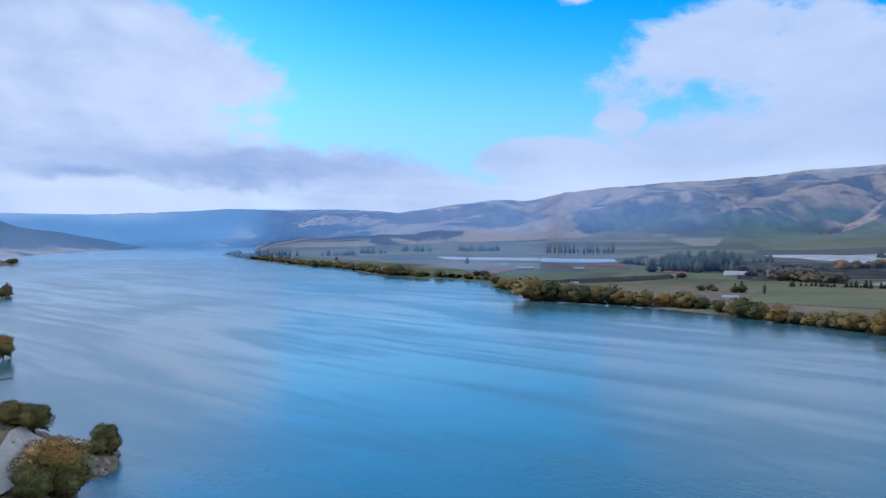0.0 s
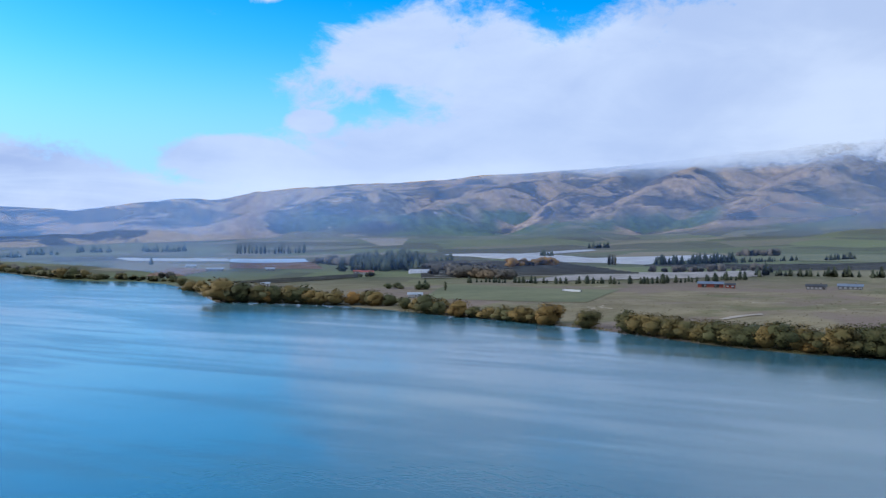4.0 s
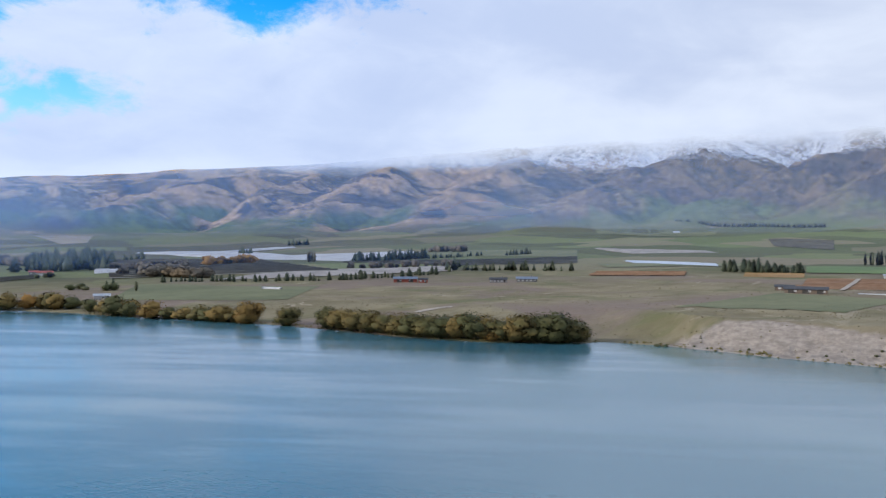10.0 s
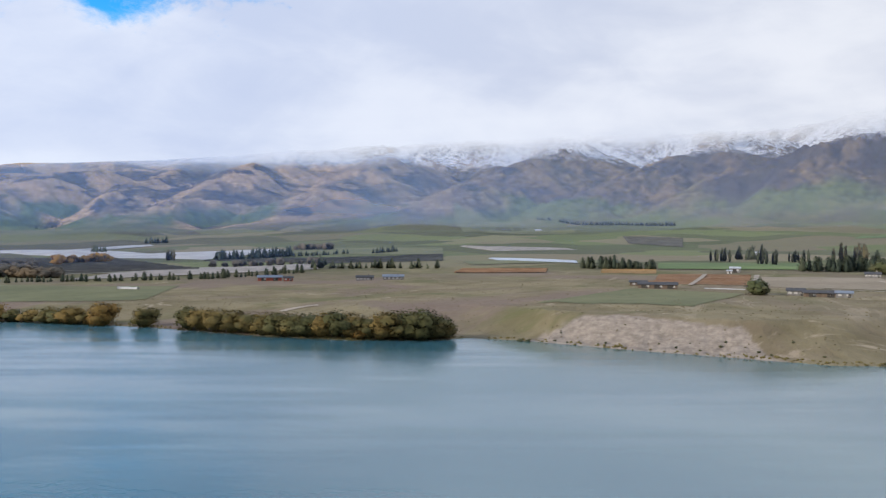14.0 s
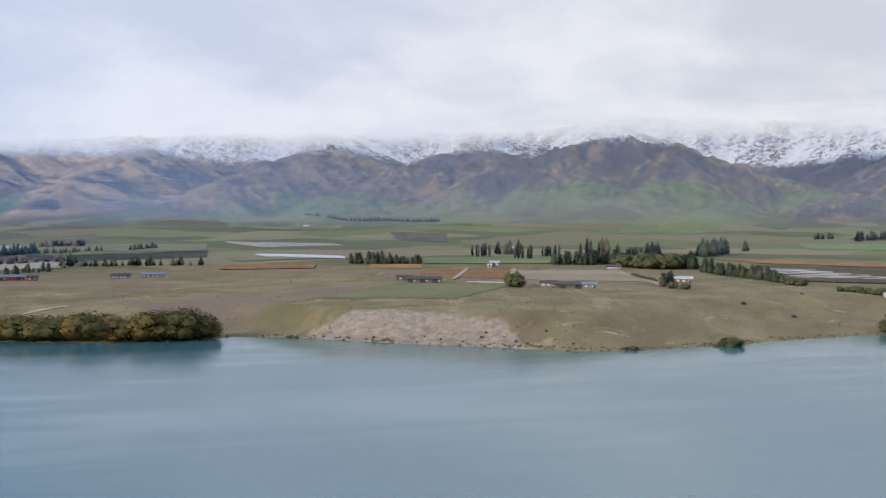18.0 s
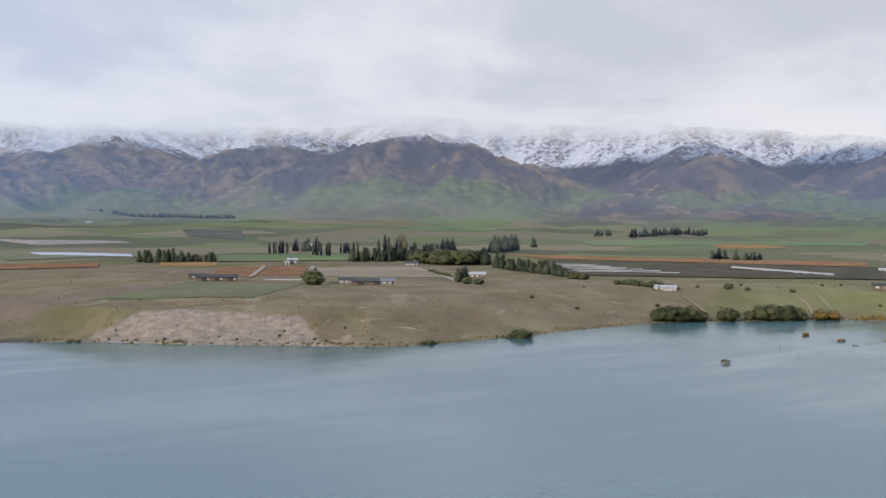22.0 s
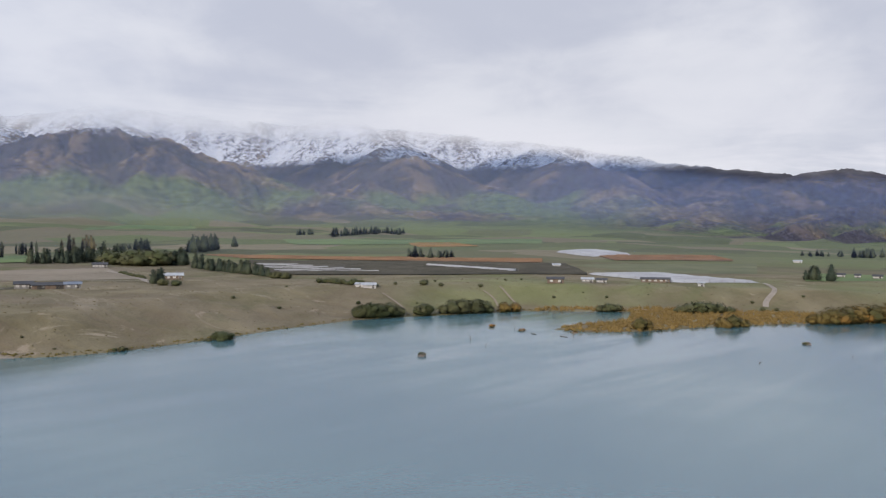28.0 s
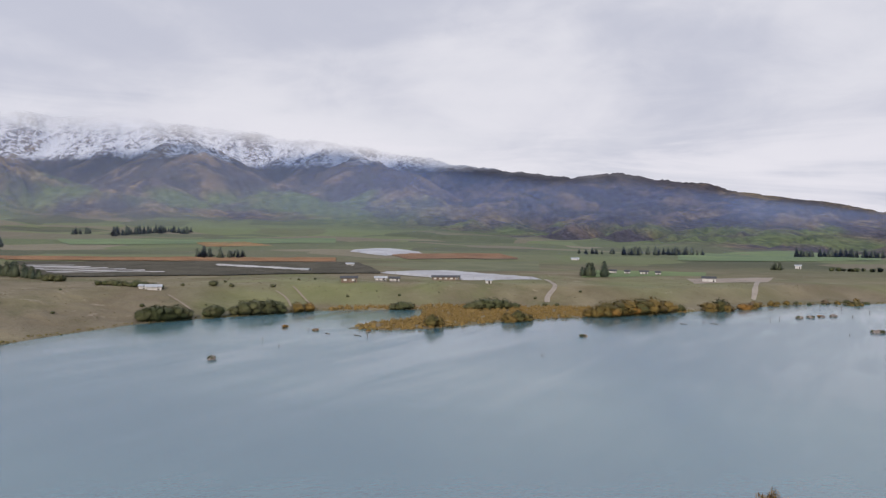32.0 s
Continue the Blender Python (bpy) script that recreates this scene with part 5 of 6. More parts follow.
field("field", [(413.3, 733.8), (581.0, 679.7), (515.4, 602.9), (297.3, 646.4)], NET, "orchard rows under pale netting", rows=0)
field("field", [(553.5, 856.2), (786.6, 690.4), (684.8, 601.0), (581.0, 679.7)], DARK_VINES, "dark orchard block behind the netting", rows=8)
field("pasture", [(241.5, 642.7), (326.0, 525.3), (251.8, 441.0), (177.9, 523.1)], GREEN_CROP, "dull green grass behind the shore trees")
field("vineyard", [(20.1, 909.2), (53.5, 887.6), (96.5, 1007.3), (54.6, 1077.1)], RUST_VINES, "orange brown vines near the far shore", rows=5)
field("field", [(131.5, 1172.6), (236.7, 1151.4), (211.1, 962.8), (114.5, 1020.8)], BROWN_VINES, "brown orchard near the shore", rows=8)
field("field", [(85.3, 760.7), (215.2, 825.7), (203.0, 779.1), (108.6, 715.4)], DARK_VINES, "dark hedged block by the shore", rows=4)
field("field", [(633.1, 2430.9), (742.1, 2292.0), (582.2, 1838.4), (517.1, 1792.9)], TAN_FIELD, "pale netted orchard on the far plain")
field("field", [(-118.0, 1669.1), (52.6, 1510.7), (48.1, 1381.2), (-99.5, 1407.7)], DARK_VINES, "dark field strip far along the shore", rows=3)

# white netting and film tunnels
canopy([(563.1, -164.5), (577.9, -213.1), (478.1, -242.8), (488.2, -193.8)], 2.2, "broad white net spread over an orchard", COVER, (14, 5))
canopy([(941.1, -239.3), (1017.6, -298.5), (904.0, -312.8), (847.2, -253.2)], 3.0, "white net over a far orchard block", COVER, (10, 4))
canopy([(488.2, 1319.6), (603.3, 1311.1), (573.6, 887.2), (492.5, 1031.4)], 3.0, "white net over a long orchard block", COVER, (16, 5))
canopy([(575.7, 1270.1), (773.4, 1392.4), (772.8, 1322.9), (653.7, 1281.9)], 3.0, "white net strip curving over an orchard", COVER, (10, 3))
canopy([(549.1, 1017.1), (658.3, 1004.5), (757.6, 952.7), (565.2, 862.3)], 3.0, "white net beside a dark shelter belt", COVER, (12, 4))
canopy([(965.7, 814.8), (954.9, 734.3), (968.0, 615.8), (892.0, 690.5)], 3.0, "pale net on the upper plain", NET, (12, 3))
canopy([(747.9, 590.6), (733.6, 466.6), (692.8, 439.4), (712.9, 548.2)], 2.0, "thin white net strip over a crop", GLASS_ROOF, (12, 2))
canopy([(146.8, 1309.3), (243.4, 1224.6), (233.7, 1152.1), (137.3, 1224.2)], 3.0, "long pale glasshouse roof strip", GLASS_ROOF, (12, 2))
canopy([(-13.5, 1467.1), (146.8, 1309.3), (139.1, 1240.8), (4.5, 1386.2)], 3.0, "thin pale netting strip far off", COVER, (12, 2))
canopy([(283.4, 874.9), (314.3, 873.5), (287.0, 822.4), (266.4, 822.5)], 3.0, "small white net near a farmhouse", COVER, (6, 2))
for i in range(6):
    k = i / 5
    a, b = (675.9, 64.0), (669.3, 31.7)
    c, e = (583.1, 39.5), (582.8, -26.1)
    p = (a[0] + (c[0] - a[0]) * k, a[1] + (c[1] - a[1]) * k)
    q = (b[0] + (e[0] - b[0]) * k, b[1] + (e[1] - b[1]) * k)
    tunnel_row(p, q, 2.4, 1.6)
tunnel_row((659.2, -66.8), (592.0, -122.5), 5.0, 2.4)
tunnel_row((287.1, 537.1), (292.7, 521.2), 2.2, 1.6)
tunnel_row((463.2, 210.5), (465.6, 188.2), 0.8, 0.5)

# farm tracks
track("track", [(481.0, 227.7), (524.9, 244.3), (594.4, 269.7)], 3.0, TRACK, "pale gravel track between vine blocks", 0.7)
track("track", [(493.1, 194.8), (548.1, 215.3), (612.7, 238.9)], 3.5, TRACK, "pale gravel track beside a bush", 0.7)
track("track", [(599.7, 154.7), (560.1, 133.1), (516.7, 114.2), (480.5, 100.8)], 4.0, TRACK, "pale farm drive curving to a house")
track("track", [(478.9, -245.6), (448.9, -235.5), (437.0, -231.8), (433.1, -225.4), (427.8, -219.8), (421.0, -217.3)], 2.6, TRACK, "pale track winding down the bank")
track("track", [(467.1, -397.9), (421.4, -357.3), (412.4, -348.9), (405.1, -342.0)], 3.0, TRACK, "bare earth track down the bank")
track("track", [(462.1, -77.0), (457.3, -79.6), (451.5, -82.2), (438.0, -81.0)], 1.2, TAN_FIELD, "bare path down the bank to the water")
track("track", [(469.3, -87.6), (457.1, -90.0), (445.2, -92.2)], 1.3, TAN_FIELD, "thin bare path on the bank")
track("track", [(447.4, -21.7), (434.6, -27.9), (424.7, -31.4)], 1.3, TAN_FIELD, "thin bare path above the shore trees")
track("track", [(263.9, 336.3), (273.3, 337.0), (283.0, 331.1)], 4.0, TRACK, "pale wheel track in the dry field")
track("track", [(501.2, 179.0), (496.6, 141.8), (494.4, 107.6)], 3.0, TRACK, "faint farm track along a field edge")
track("track", [(431.5, -129.2), (428.7, -146.3), (425.6, -160.1)], 2.0, TRACK, "pale path along the foot of the bank")

# ---------------------------------------------------------------- buildings on the plain
building("packing_shed", (392.3, 512.6), 40, 21, 9, 3.2, BLUE_ROOF, RED_WALL, "red farm shed with a blue metal roof", "shed", windows=5, doors=2, big_door=True)
building("shed", (399.7, 500.7), 40, 8, 6, 3.0, DARK_ROOF, RED_WALL, "small red lean shed beside the packing shed", "shed", windows=2)
building("house", (435.0, 457.2), 45, 15, 8, 3.0, DARK_ROOF, GREY_WALL, "low grey house on the open plain", windows=5, chimney=True)
building("house", (447.2, 440.3), 45, 18, 9, 3.0, BLUE_ROOF, GREY_WALL, "low farmhouse with a blue grey roof", windows=5, chimney=True)
building("shed", (465.8, 253.2), 66, 12, 6, 2.8, DARK_ROOF, BROWN_WALL, "dark farm shed in dry grass", "shed", windows=2, doors=1)
building("long_shed", (448.7, 231.7), 66, 26, 8, 3.0, DARK_ROOF, BROWN_WALL, "long dark open-sided farm shed", "shed", windows=6, doors=3, big_door=True)
building("house", (442.0, 152.7), 73, 10, 7, 3.0, DARK_ROOF, GREY_WALL, "dark roofed cottage in a farm yard", windows=3)
building("long_shed", (439.9, 139.6), 73, 20, 7, 2.6, DARK_ROOF, BROWN_WALL, "low dark stable row in a farm yard", "shed", windows=5, doors=2, big_door=True)
building("shed", (442.0, 129.9), 73, 9, 6, 2.8, BLUE_ROOF, GREY_WALL, "grey shed in a farm yard", "shed", windows=2)
building("house", (508.6, 95.4), 79, 15, 8, 3.2, PALE_ROOF, BROWN_WALL, "farmhouse with a pale metal roof and veranda", windows=4, chimney=True)
building("barn", (638.6, 265.9), 70, 9, 7, 4.0, PALE_ROOF, GREY_WALL, "pale roofed barn beside the vines", "barn", windows=2, big_door=True)
building("shed", (621.7, 263.2), 70, 4, 4, 2.6, PALE_ROOF, WHITE_WALL, "tiny white pump shed", "shed", windows=1)
building("house", (634.5, 168.1), 75, 12, 8, 3.0, DARK_ROOF, GREY_WALL, "grey homestead among dark trees", windows=5, chimney=True)
building("house", (951.4, 371.7), 70, 9, 7, 3.6, PALE_ROOF, GREY_WALL, "grey house on the rise", windows=3, chimney=True)
building("villa", (458.7, -15.6), 92, 8.0, 6, 2.3, PALE_ROOF, WHITE_WALL, "white house on the edge of the bank", windows=6, chimney=True)
building("villa_wing", (459.7, -10.6), 110, 4.5, 4, 2.0, PALE_ROOF, WHITE_WALL, "low white wing beside the bank house", windows=3)
building("shed", (475.1, -120.3), 103, 11, 6, 3.2, DARK_ROOF, BROWN_WALL, "dark brown shed on the bank top", "shed", windows=2)
building("house", (481.1, -140.6), 105, 8, 5, 2.4, PALE_ROOF, GREY_WALL, "pale roofed cottage on the bank top", windows=3)
building("house", (477.9, -147.9), 106, 7, 5, 2.4, DARK_ROOF, GREY_WALL, "small grey cottage on the bank top", windows=3)
building("shed", (492.6, -185.1), 108, 20, 5, 2.6, DARK_ROOF, BROWN_WALL, "long dark sheds in front of the white net", "shed", windows=5)
building("shed", (461.6, -200.0), 110, 4, 3, 2.4, PALE_ROOF, WHITE_WALL, "tiny white hut on the bank", "shed", windows=1)
building("house", (651.8, -165.8), 103, 7, 5, 2.8, PALE_ROOF, GREY_WALL, "grey house among the vines", windows=3)
building("shed", (767.0, -426.6), 118, 9, 5, 2.0, PALE_ROOF, WHITE_WALL, "pale packing shed on the plain", "shed", windows=3)
building("house", (611.8, -565.0), 132, 6, 5, 3.2, PALE_ROOF, WHITE_WALL, "tall white house alone on the plain", windows=2, chimney=True)
for p, L in (((549.2, -336.8), 6), ((541.8, -344.1), 4), ((533.3, -352.8), 7), ((525.8, -359.6), 4)):
    building("shed", p, 123, L, 5, 2.4, DARK_ROOF, GREY_WALL, "small grey farm shed in a green field", "shed", windows=3)
building("house", (459.3, -352.5), 127, 10, 6, 3.0, DARK_ROOF, WHITE_WALL, "small house at the head of the pit", windows=2)
building("house", (223.8, 823.4), 14, 16, 9, 3.4, RED_WALL, WHITE_WALL, "farmhouse with a faded red roof", windows=4, chimney=True)
building("shed", (219.2, 841.3), 14, 10, 7, 3.0, RED_WALL, GREY_WALL, "red roofed shed beside trees", "shed", windows=2)
building("house", (177.7, 534.2), 20, 11, 7, 2.8, PALE_ROOF, WHITE_WALL, "small white lodge behind the shore willows", windows=3)
building("house", (104.0, 685.2), 8, 8, 6, 2.8, PALE_ROOF, WHITE_WALL, "white cottage behind the shore trees", windows=2)
building("shed", (150.7, 959.3), 8, 12, 7, 3.0, PALE_ROOF, GREY_WALL, "grey shed in an orchard", "shed", windows=3)
building("house", (75.7, 1081.9), 4, 14, 8, 3.0, PALE_ROOF, WHITE_WALL, "pale farmhouse near the far shore", windows=4)
building("shed", (94.4, 984.9), 5, 22, 8, 3.0, PALE_ROOF, GREY_WALL, "long pale shed near the far shore", "shed", windows=4)
building("shed", (1733.0, 1213.4), 55, 18, 9, 4.0, PALE_ROOF, WHITE_WALL, "pale shed high on the terrace", "shed", windows=3)

# ---------------------------------------------------------------- trees along the far shore
SHORE_T2 = [(59.9, 584.7, 15.3), (72.3, 576.7, 13.3), (82.6, 568.7, 12.0), (91.1, 563.1, 11.2), (100.1, 556.1, 11.4), (108.7, 550.2, 11.0), (116.4, 539.0, 8.6), (124.9, 532.9, 9.3), (144.0, 517.5, 9.8), (152.3, 508.9, 7.3),
            (155.9, 486.3, 7.3), (159.7, 477.1, 6.9), (160.4, 459.2, 8.6), (166.2, 454.2, 7.9), (174.9, 425.3, 6.0), (181.1, 418.0, 5.9), (184.2, 407.4, 7.0), (192.9, 387.7, 5.9)]
row_of("willow", SHORE_T2, "shore willows")
row_of("golden_willow", [(64.9, 578.6, 11.0), (87.5, 563.6, 8.9), (111.9, 544.2, 9.4), (133.6, 526.6, 8.9), (139.9, 522.8, 7.4), (146.2, 512.7, 9.4), (170.3, 439.3, 7.4), (188.5, 397.1, 7.5)], "shore willows")
row_of("willow", [(49.9, 713.8, 8.9), (56.2, 694.7, 8.6), (47.2, 782.9, 7.2), (42.3, 833.2, 5.4), (-19.8, 916.0, 3.6), (-59.1, 960.2, 10.7), (-48.6, 950.0, 11.2), (-37.8, 941.6, 9.2), (-75.3, 1020.6, 6.7), (-103.0, 1085.8, 8.5), (-91.9, 1070.5, 9.1), (-138.8, 1180.7, 8.5), (-124.0, 1160.1, 6.8),
                  (-181.5, 1233.4, 8.1), (-166.2, 1216.9, 8.0), (-207.6, 1297.1, 6.9), (-224.9, 1332.6, 7.1), (-278.7, 1474.3, 6.9), (-320.9, 1555.3, 6.2), (-5.5, 902.6, 3.5), (8.6, 895.8, 3.5)], "shore willows")
row_of("willow", [(159.0, 459.7, 10.5), (163.1, 448.7, 7.5), (173.6, 426.7, 5.1), (178.2, 418.3, 5.0), (182.1, 408.3, 7.0), (185.1, 401.5, 6.6), (204.7, 358.1, 8.6), (211.0, 333.2, 9.5), (212.9, 324.9, 9.1), (214.9, 316.7, 9.0), (216.4, 308.7, 8.9), (218.5, 300.3, 8.5), (220.9, 292.5, 8.8), (223.6, 286.1, 8.8)], "shore willows")
row_of("willow", [(225.4, 278.7, 8.9), (228.5, 272.6, 8.8), (230.8, 267.2, 9.4), (234.0, 261.8, 10.3), (237.0, 256.3, 9.3), (239.9, 250.1, 8.4), (242.8, 245.4, 10.1), (246.6, 241.5, 10.4), (249.9, 237.2, 10.8), (253.9, 232.9, 11.5), (258.2, 230.1, 9.2), (261.6, 228.3, 6.1)], "shore willows")
row_of("golden_willow", [(170.0, 434.7, 8.8), (188.7, 394.3, 8.0), (195.0, 379.4, 10.3)], "shore willows")
row_of("gold_shrub", [(216.1, 307.2, 3.7), (252.7, 234.3, 6.5), (191.7, 387.4, 3.7), (236.3, 251.6, 4.5)], "shore bushes")
row_of("shrub", [(276.2, 201.7, 1.8), (276.9, 198.5, 1.6), (302.8, 72.8, 1.8), (301.6, 75.2, 1.4), (329.7, 43.5, 5.0), (327.1, 48.2, 1.9), (402.4, -10.1, 5.8), (403.0, -15.3, 6.8), (405.1, -20.7, 5.8), (409.3, -26.8, 4.8), (412.9, -40.0, 5.4), (412.3, -37.8, 3.5)], "shore shrubs")
row_of("dark_willow", [(401.6, -14.0, 6.6), (405.7, -23.4, 6.4), (400.2, -9.0, 5.2), (402.9, -18.5, 6.1), (407.7, -27.7, 4.5), (412.8, -40.6, 5.4), (417.3, -50.1, 4.4), (418.3, -54.4, 6.6), (419.9, -60.2, 7.2), (422.2, -66.7, 7.0), (424.4, -72.8, 5.6), (426.5, -131.3, 3.5), (425.9, -135.8, 4.7), (426.3, -140.1, 3.8)], "bank foot willows")
row_of("golden_willow", [(427.7, -82.0, 5.1), (429.8, -88.2, 4.6)], "bank foot willows")
row_of("shrub", [(410.9, -167.6, 4.3), (410.1, -171.7, 5.5), (409.7, -176.8, 6.1), (410.2, -182.0, 6.1), (409.9, -186.8, 5.6), (409.2, -192.3, 3.8), (415.5, -212.7, 2.1), (414.0, -219.4, 1.8), (468.5, -76.5, 1.9), (469.0, -45.4, 3.1), (467.1, -54.5, 2.1), (468.4, -30.0, 1.8), (460.3, -19.0, 2.4)], "bank shrubs")
row_of("willow", [(344.6, -122.9, 5.2), (346.4, -126.0, 4.1), (354.0, -163.4, 5.1), (355.8, -168.3, 5.9), (357.5, -173.3, 4.1), (362.8, -213.7, 6.0), (362.5, -218.9, 7.7), (364.3, -226.7, 7.3), (365.3, -234.1, 7.6), (365.6, -241.1, 6.9)], "reed flat willows")
row_of("golden_willow", [(364.6, -210.7, 4.1), (362.3, -222.2, 6.1), (364.2, -229.9, 6.5), (364.8, -237.9, 6.0)], "reed flat willows")
row_of("willow", [(367.0, -225.3, 4.5), (365.5, -232.3, 5.9), (365.2, -240.2, 7.4), (365.6, -247.0, 7.8), (368.6, -257.4, 6.2), (372.3, -268.5, 3.6), (369.7, -285.0, 6.4), (370.9, -291.9, 7.7), (369.9, -294.7, 5.9), (377.0, -385.5, 5.6), (375.8, -389.5, 6.7), (381.1, -324.1, 3.3), (386.4, -338.3, 3.0)], "reed flat willows")
row_of("golden_willow", [(374.5, -310.4, 4.4), (374.1, -313.7, 3.5), (365.4, -235.5, 3.4)], "reed flat willows")
for i in range(26):
    k = i / 25
    a, b = (378.0, -323.4), (374.7, -406.0)
    plant(rng.choice(["shrub", "gold_shrub", "bare_tree"]), a[0] + (b[0] - a[0]) * k + rng.uniform(3, 14), a[1] + (b[1] - a[1]) * k + rng.uniform(-5, 5), rng.uniform(1.6, 3.6), group="shore scrub")

# ---------------------------------------------------------------- trees on the plain
belt("conifer", (625.1, 393.6), (630.8, 360.0), 12, 11, "pine belt")
belt("conifer", (637.2, 362.5), (641.1, 332.6), 11, 8, "pine belt")
belt("poplar", (795.3, 355.2), (805.2, 340.8), 5, 14, "poplar row")
belt("poplar", (782.5, 302.7), (778.0, 283.6), 7, 17, "poplar row")
belt("poplar", (822.8, 290.9), (825.2, 273.8), 5, 12, "poplar row")
belt("conifer", (682.1, 224.8), (711.2, 183.5), 20, 12, "homestead trees", 8)
belt("poplar", (837.4, 256.9), (878.3, 235.8), 7, 17, "homestead trees", 6)
belt("shrub", (672.3, 173.5), (673.4, 146.6), 8, 9, "homestead trees", 6)
belt("dark_willow", (664.3, 157.9), (669.3, 128.2), 9, 11, "homestead trees", 6)
belt("conifer", (770.9, 199.0), (807.6, 175.9), 9, 16, "homestead trees", 8)
belt("conifer", (678.2, 136.5), (674.2, 107.5), 12, 13, "homestead trees", 5)
belt("conifer", (881.4, 150.7), (963.5, 134.4), 8, 18, "homestead trees", 6)
belt("conifer", (645.2, 106.9), (538.6, 41.9), 34, 8.5, "shelter belt", 2)
belt("shrub", (527.6, 41.0), (517.6, 29.0), 6, 4, "shelter belt", 2)
belt("shrub", (480.9, 10.3), (463.1, -13.3), 12, 3.0, "garden shrubs", 4)
belt("conifer", (1035.4, 123.3), (1037.8, 119.2), 2, 14, "lone pines")
belt("shrub", (435.5, 170.4), (432.1, 164.6), 4, 7.5, "bush by the track", 1.5)
belt("conifer", (471.0, 97.5), (482.7, 94.9), 5, 8, "garden pines", 1.5)
belt("shrub", (458.8, 90.8), (457.3, 84.5), 3, 4, "garden shrubs", 1.5)
belt("shrub", (576.3, 140.9), (518.1, 112.7), 9, 2.2, "hedge along the drive", 0.6)
belt("conifer", (1874.6, 1245.3), (1955.2, 963.7), 46, 12, "hill hedge", 2, 0.9, 0.15)
belt("conifer", (1853.9, 1301.0), (1868.0, 1262.0), 6, 8, "hill hedge", 3)
belt("conifer", (1396.5, 16.5), (1864.0, -133.6), 30, 15, "hill belt", 4)
belt("conifer", (1439.4, 70.3), (1520.1, 44.3), 6, 11, "hill belt", 3)
belt("conifer", (802.5, -65.0), (806.2, -75.3), 4, 11, "plain pines", 4)
belt("conifer", (800.7, -84.8), (801.3, -105.1), 9, 10, "plain pines", 4)
belt("conifer", (771.3, 797.1), (815.0, 792.1), 9, 9, "field pines", 3)
belt("conifer", (574.8, 853.6), (593.1, 829.2), 9, 12, "dark belt", 5)
belt("conifer", (605.5, 829.8), (667.5, 831.7), 15, 13, "dark belt", 5)
belt("conifer", (669.1, 830.4), (757.4, 824.6), 16, 6, "dark belt", 3)
belt("bare_tree", (777.2, 958.2), (813.6, 915.2), 8, 10, "bare trees")
belt("conifer", (265.6, 662.9), (378.5, 569.8), 34, 5.5, "small pine row", 5, 0, 0.5)
belt("conifer", (372.1, 567.9), (412.6, 573.1), 11, 6.5, "small pine row", 6, 0, 0.4)
belt("conifer", (414.7, 568.3), (481.6, 578.4), 14, 6.5, "small pine row", 8, 0, 0.4)
belt("bare_tree", (486.4, 712.8), (581.0, 679.7), 12, 8, "bare trees", 8)
belt("conifer", (501.0, 593.9), (567.3, 656.7), 4, 11, "plain pines", 5)
belt("conifer", (532.0, 606.3), (572.0, 508.6), 18, 8, "plain pines", 8, 0, 0.5)
belt("golden_willow", (404.1, 885.0), (474.4, 906.7), 12, 11, "autumn tree row", 4)
belt("bare_tree", (293.2, 743.4), (316.9, 688.9), 12, 10, "bare trees", 10)
belt("bare_tree", (299.7, 851.4), (393.8, 895.6), 12, 9, "bare trees", 12)
belt("poplar", (535.8, 892.2), (541.5, 877.4), 4, 13, "poplars by the net")
belt("conifer", (546.0, 1102.2), (565.8, 1086.0), 6, 12, "pines by the net", 5)
belt("conifer", (815.2, 1427.1), (845.8, 1400.6), 8, 12, "far pines", 6)
belt("conifer", (226.6, 666.0), (220.8, 643.4), 2, 5, "shore pines")
belt("poplar", (213.5, 581.4), (212.1, 577.0), 1, 8, "lone poplar")
for k in range(3):
    belt("conifer", (221.5, 892.6) if k == 0 else (253.9, 1001.3) if k == 1 else (297.0, 1110.3), (283.4, 874.9) if k == 0 else (331.6, 970.2) if k == 1 else (368.1, 1100.3), 15, 17, "dark pine block", 10)
belt("conifer", (363.4, 1063.4), (421.7, 1094.9), 10, 11, "dark pine block", 6)
belt("poplar", (182.3, 1579.9), (304.9, 1508.5), 16, 19, "far poplar row", 8)
belt("conifer", (41.3, 1865.6), (107.7, 1786.4), 9, 17, "far pines", 12)
belt("conifer", (-83.4, 1929.5), (-28.9, 1874.2), 8, 17, "far pines", 12)
belt("conifer", (-172.5, 1819.3), (-126.6, 1790.5), 7, 16, "far pines", 10)
belt("conifer", (-237.4, 1702.4), (-168.4, 1669.8), 12, 12, "far pines", 8)
belt("conifer", (-384.1, 1764.4), (-290.0, 1689.0), 16, 14, "far pines", 10)
belt("bare_tree", (234.3, 1103.4), (259.7, 1024.0), 9, 11, "bare trees", 8)
belt("bare_tree", (283.0, 786.5), (328.3, 745.1), 12, 10, "bare trees", 9)
belt("shrub", (209.8, 788.3), (226.9, 806.1), 4, 5, "garden shrubs", 3)
belt("shrub", (183.7, 621.3), (210.5, 585.0), 6, 4.5, "field shrubs", 8)
belt("conifer", (-173.8, 1406.9), (-172.1, 1407.1), 2, 9, "shore pines", 2)
belt("conifer", (32.7, 1202.4), (35.7, 1199.5), 2, 10, "shore pines", 2)
belt("conifer", (851.4, 347.7), (855.7, 327.4), 4, 14, "poplar clump", 4)
belt("conifer", (518.2, -295.7), (513.8, -307.6), 5, 10, "field pines", 4)
belt("conifer", (915.8, -573.3), (941.7, -699.9), 24, 11, "far belt", 8)
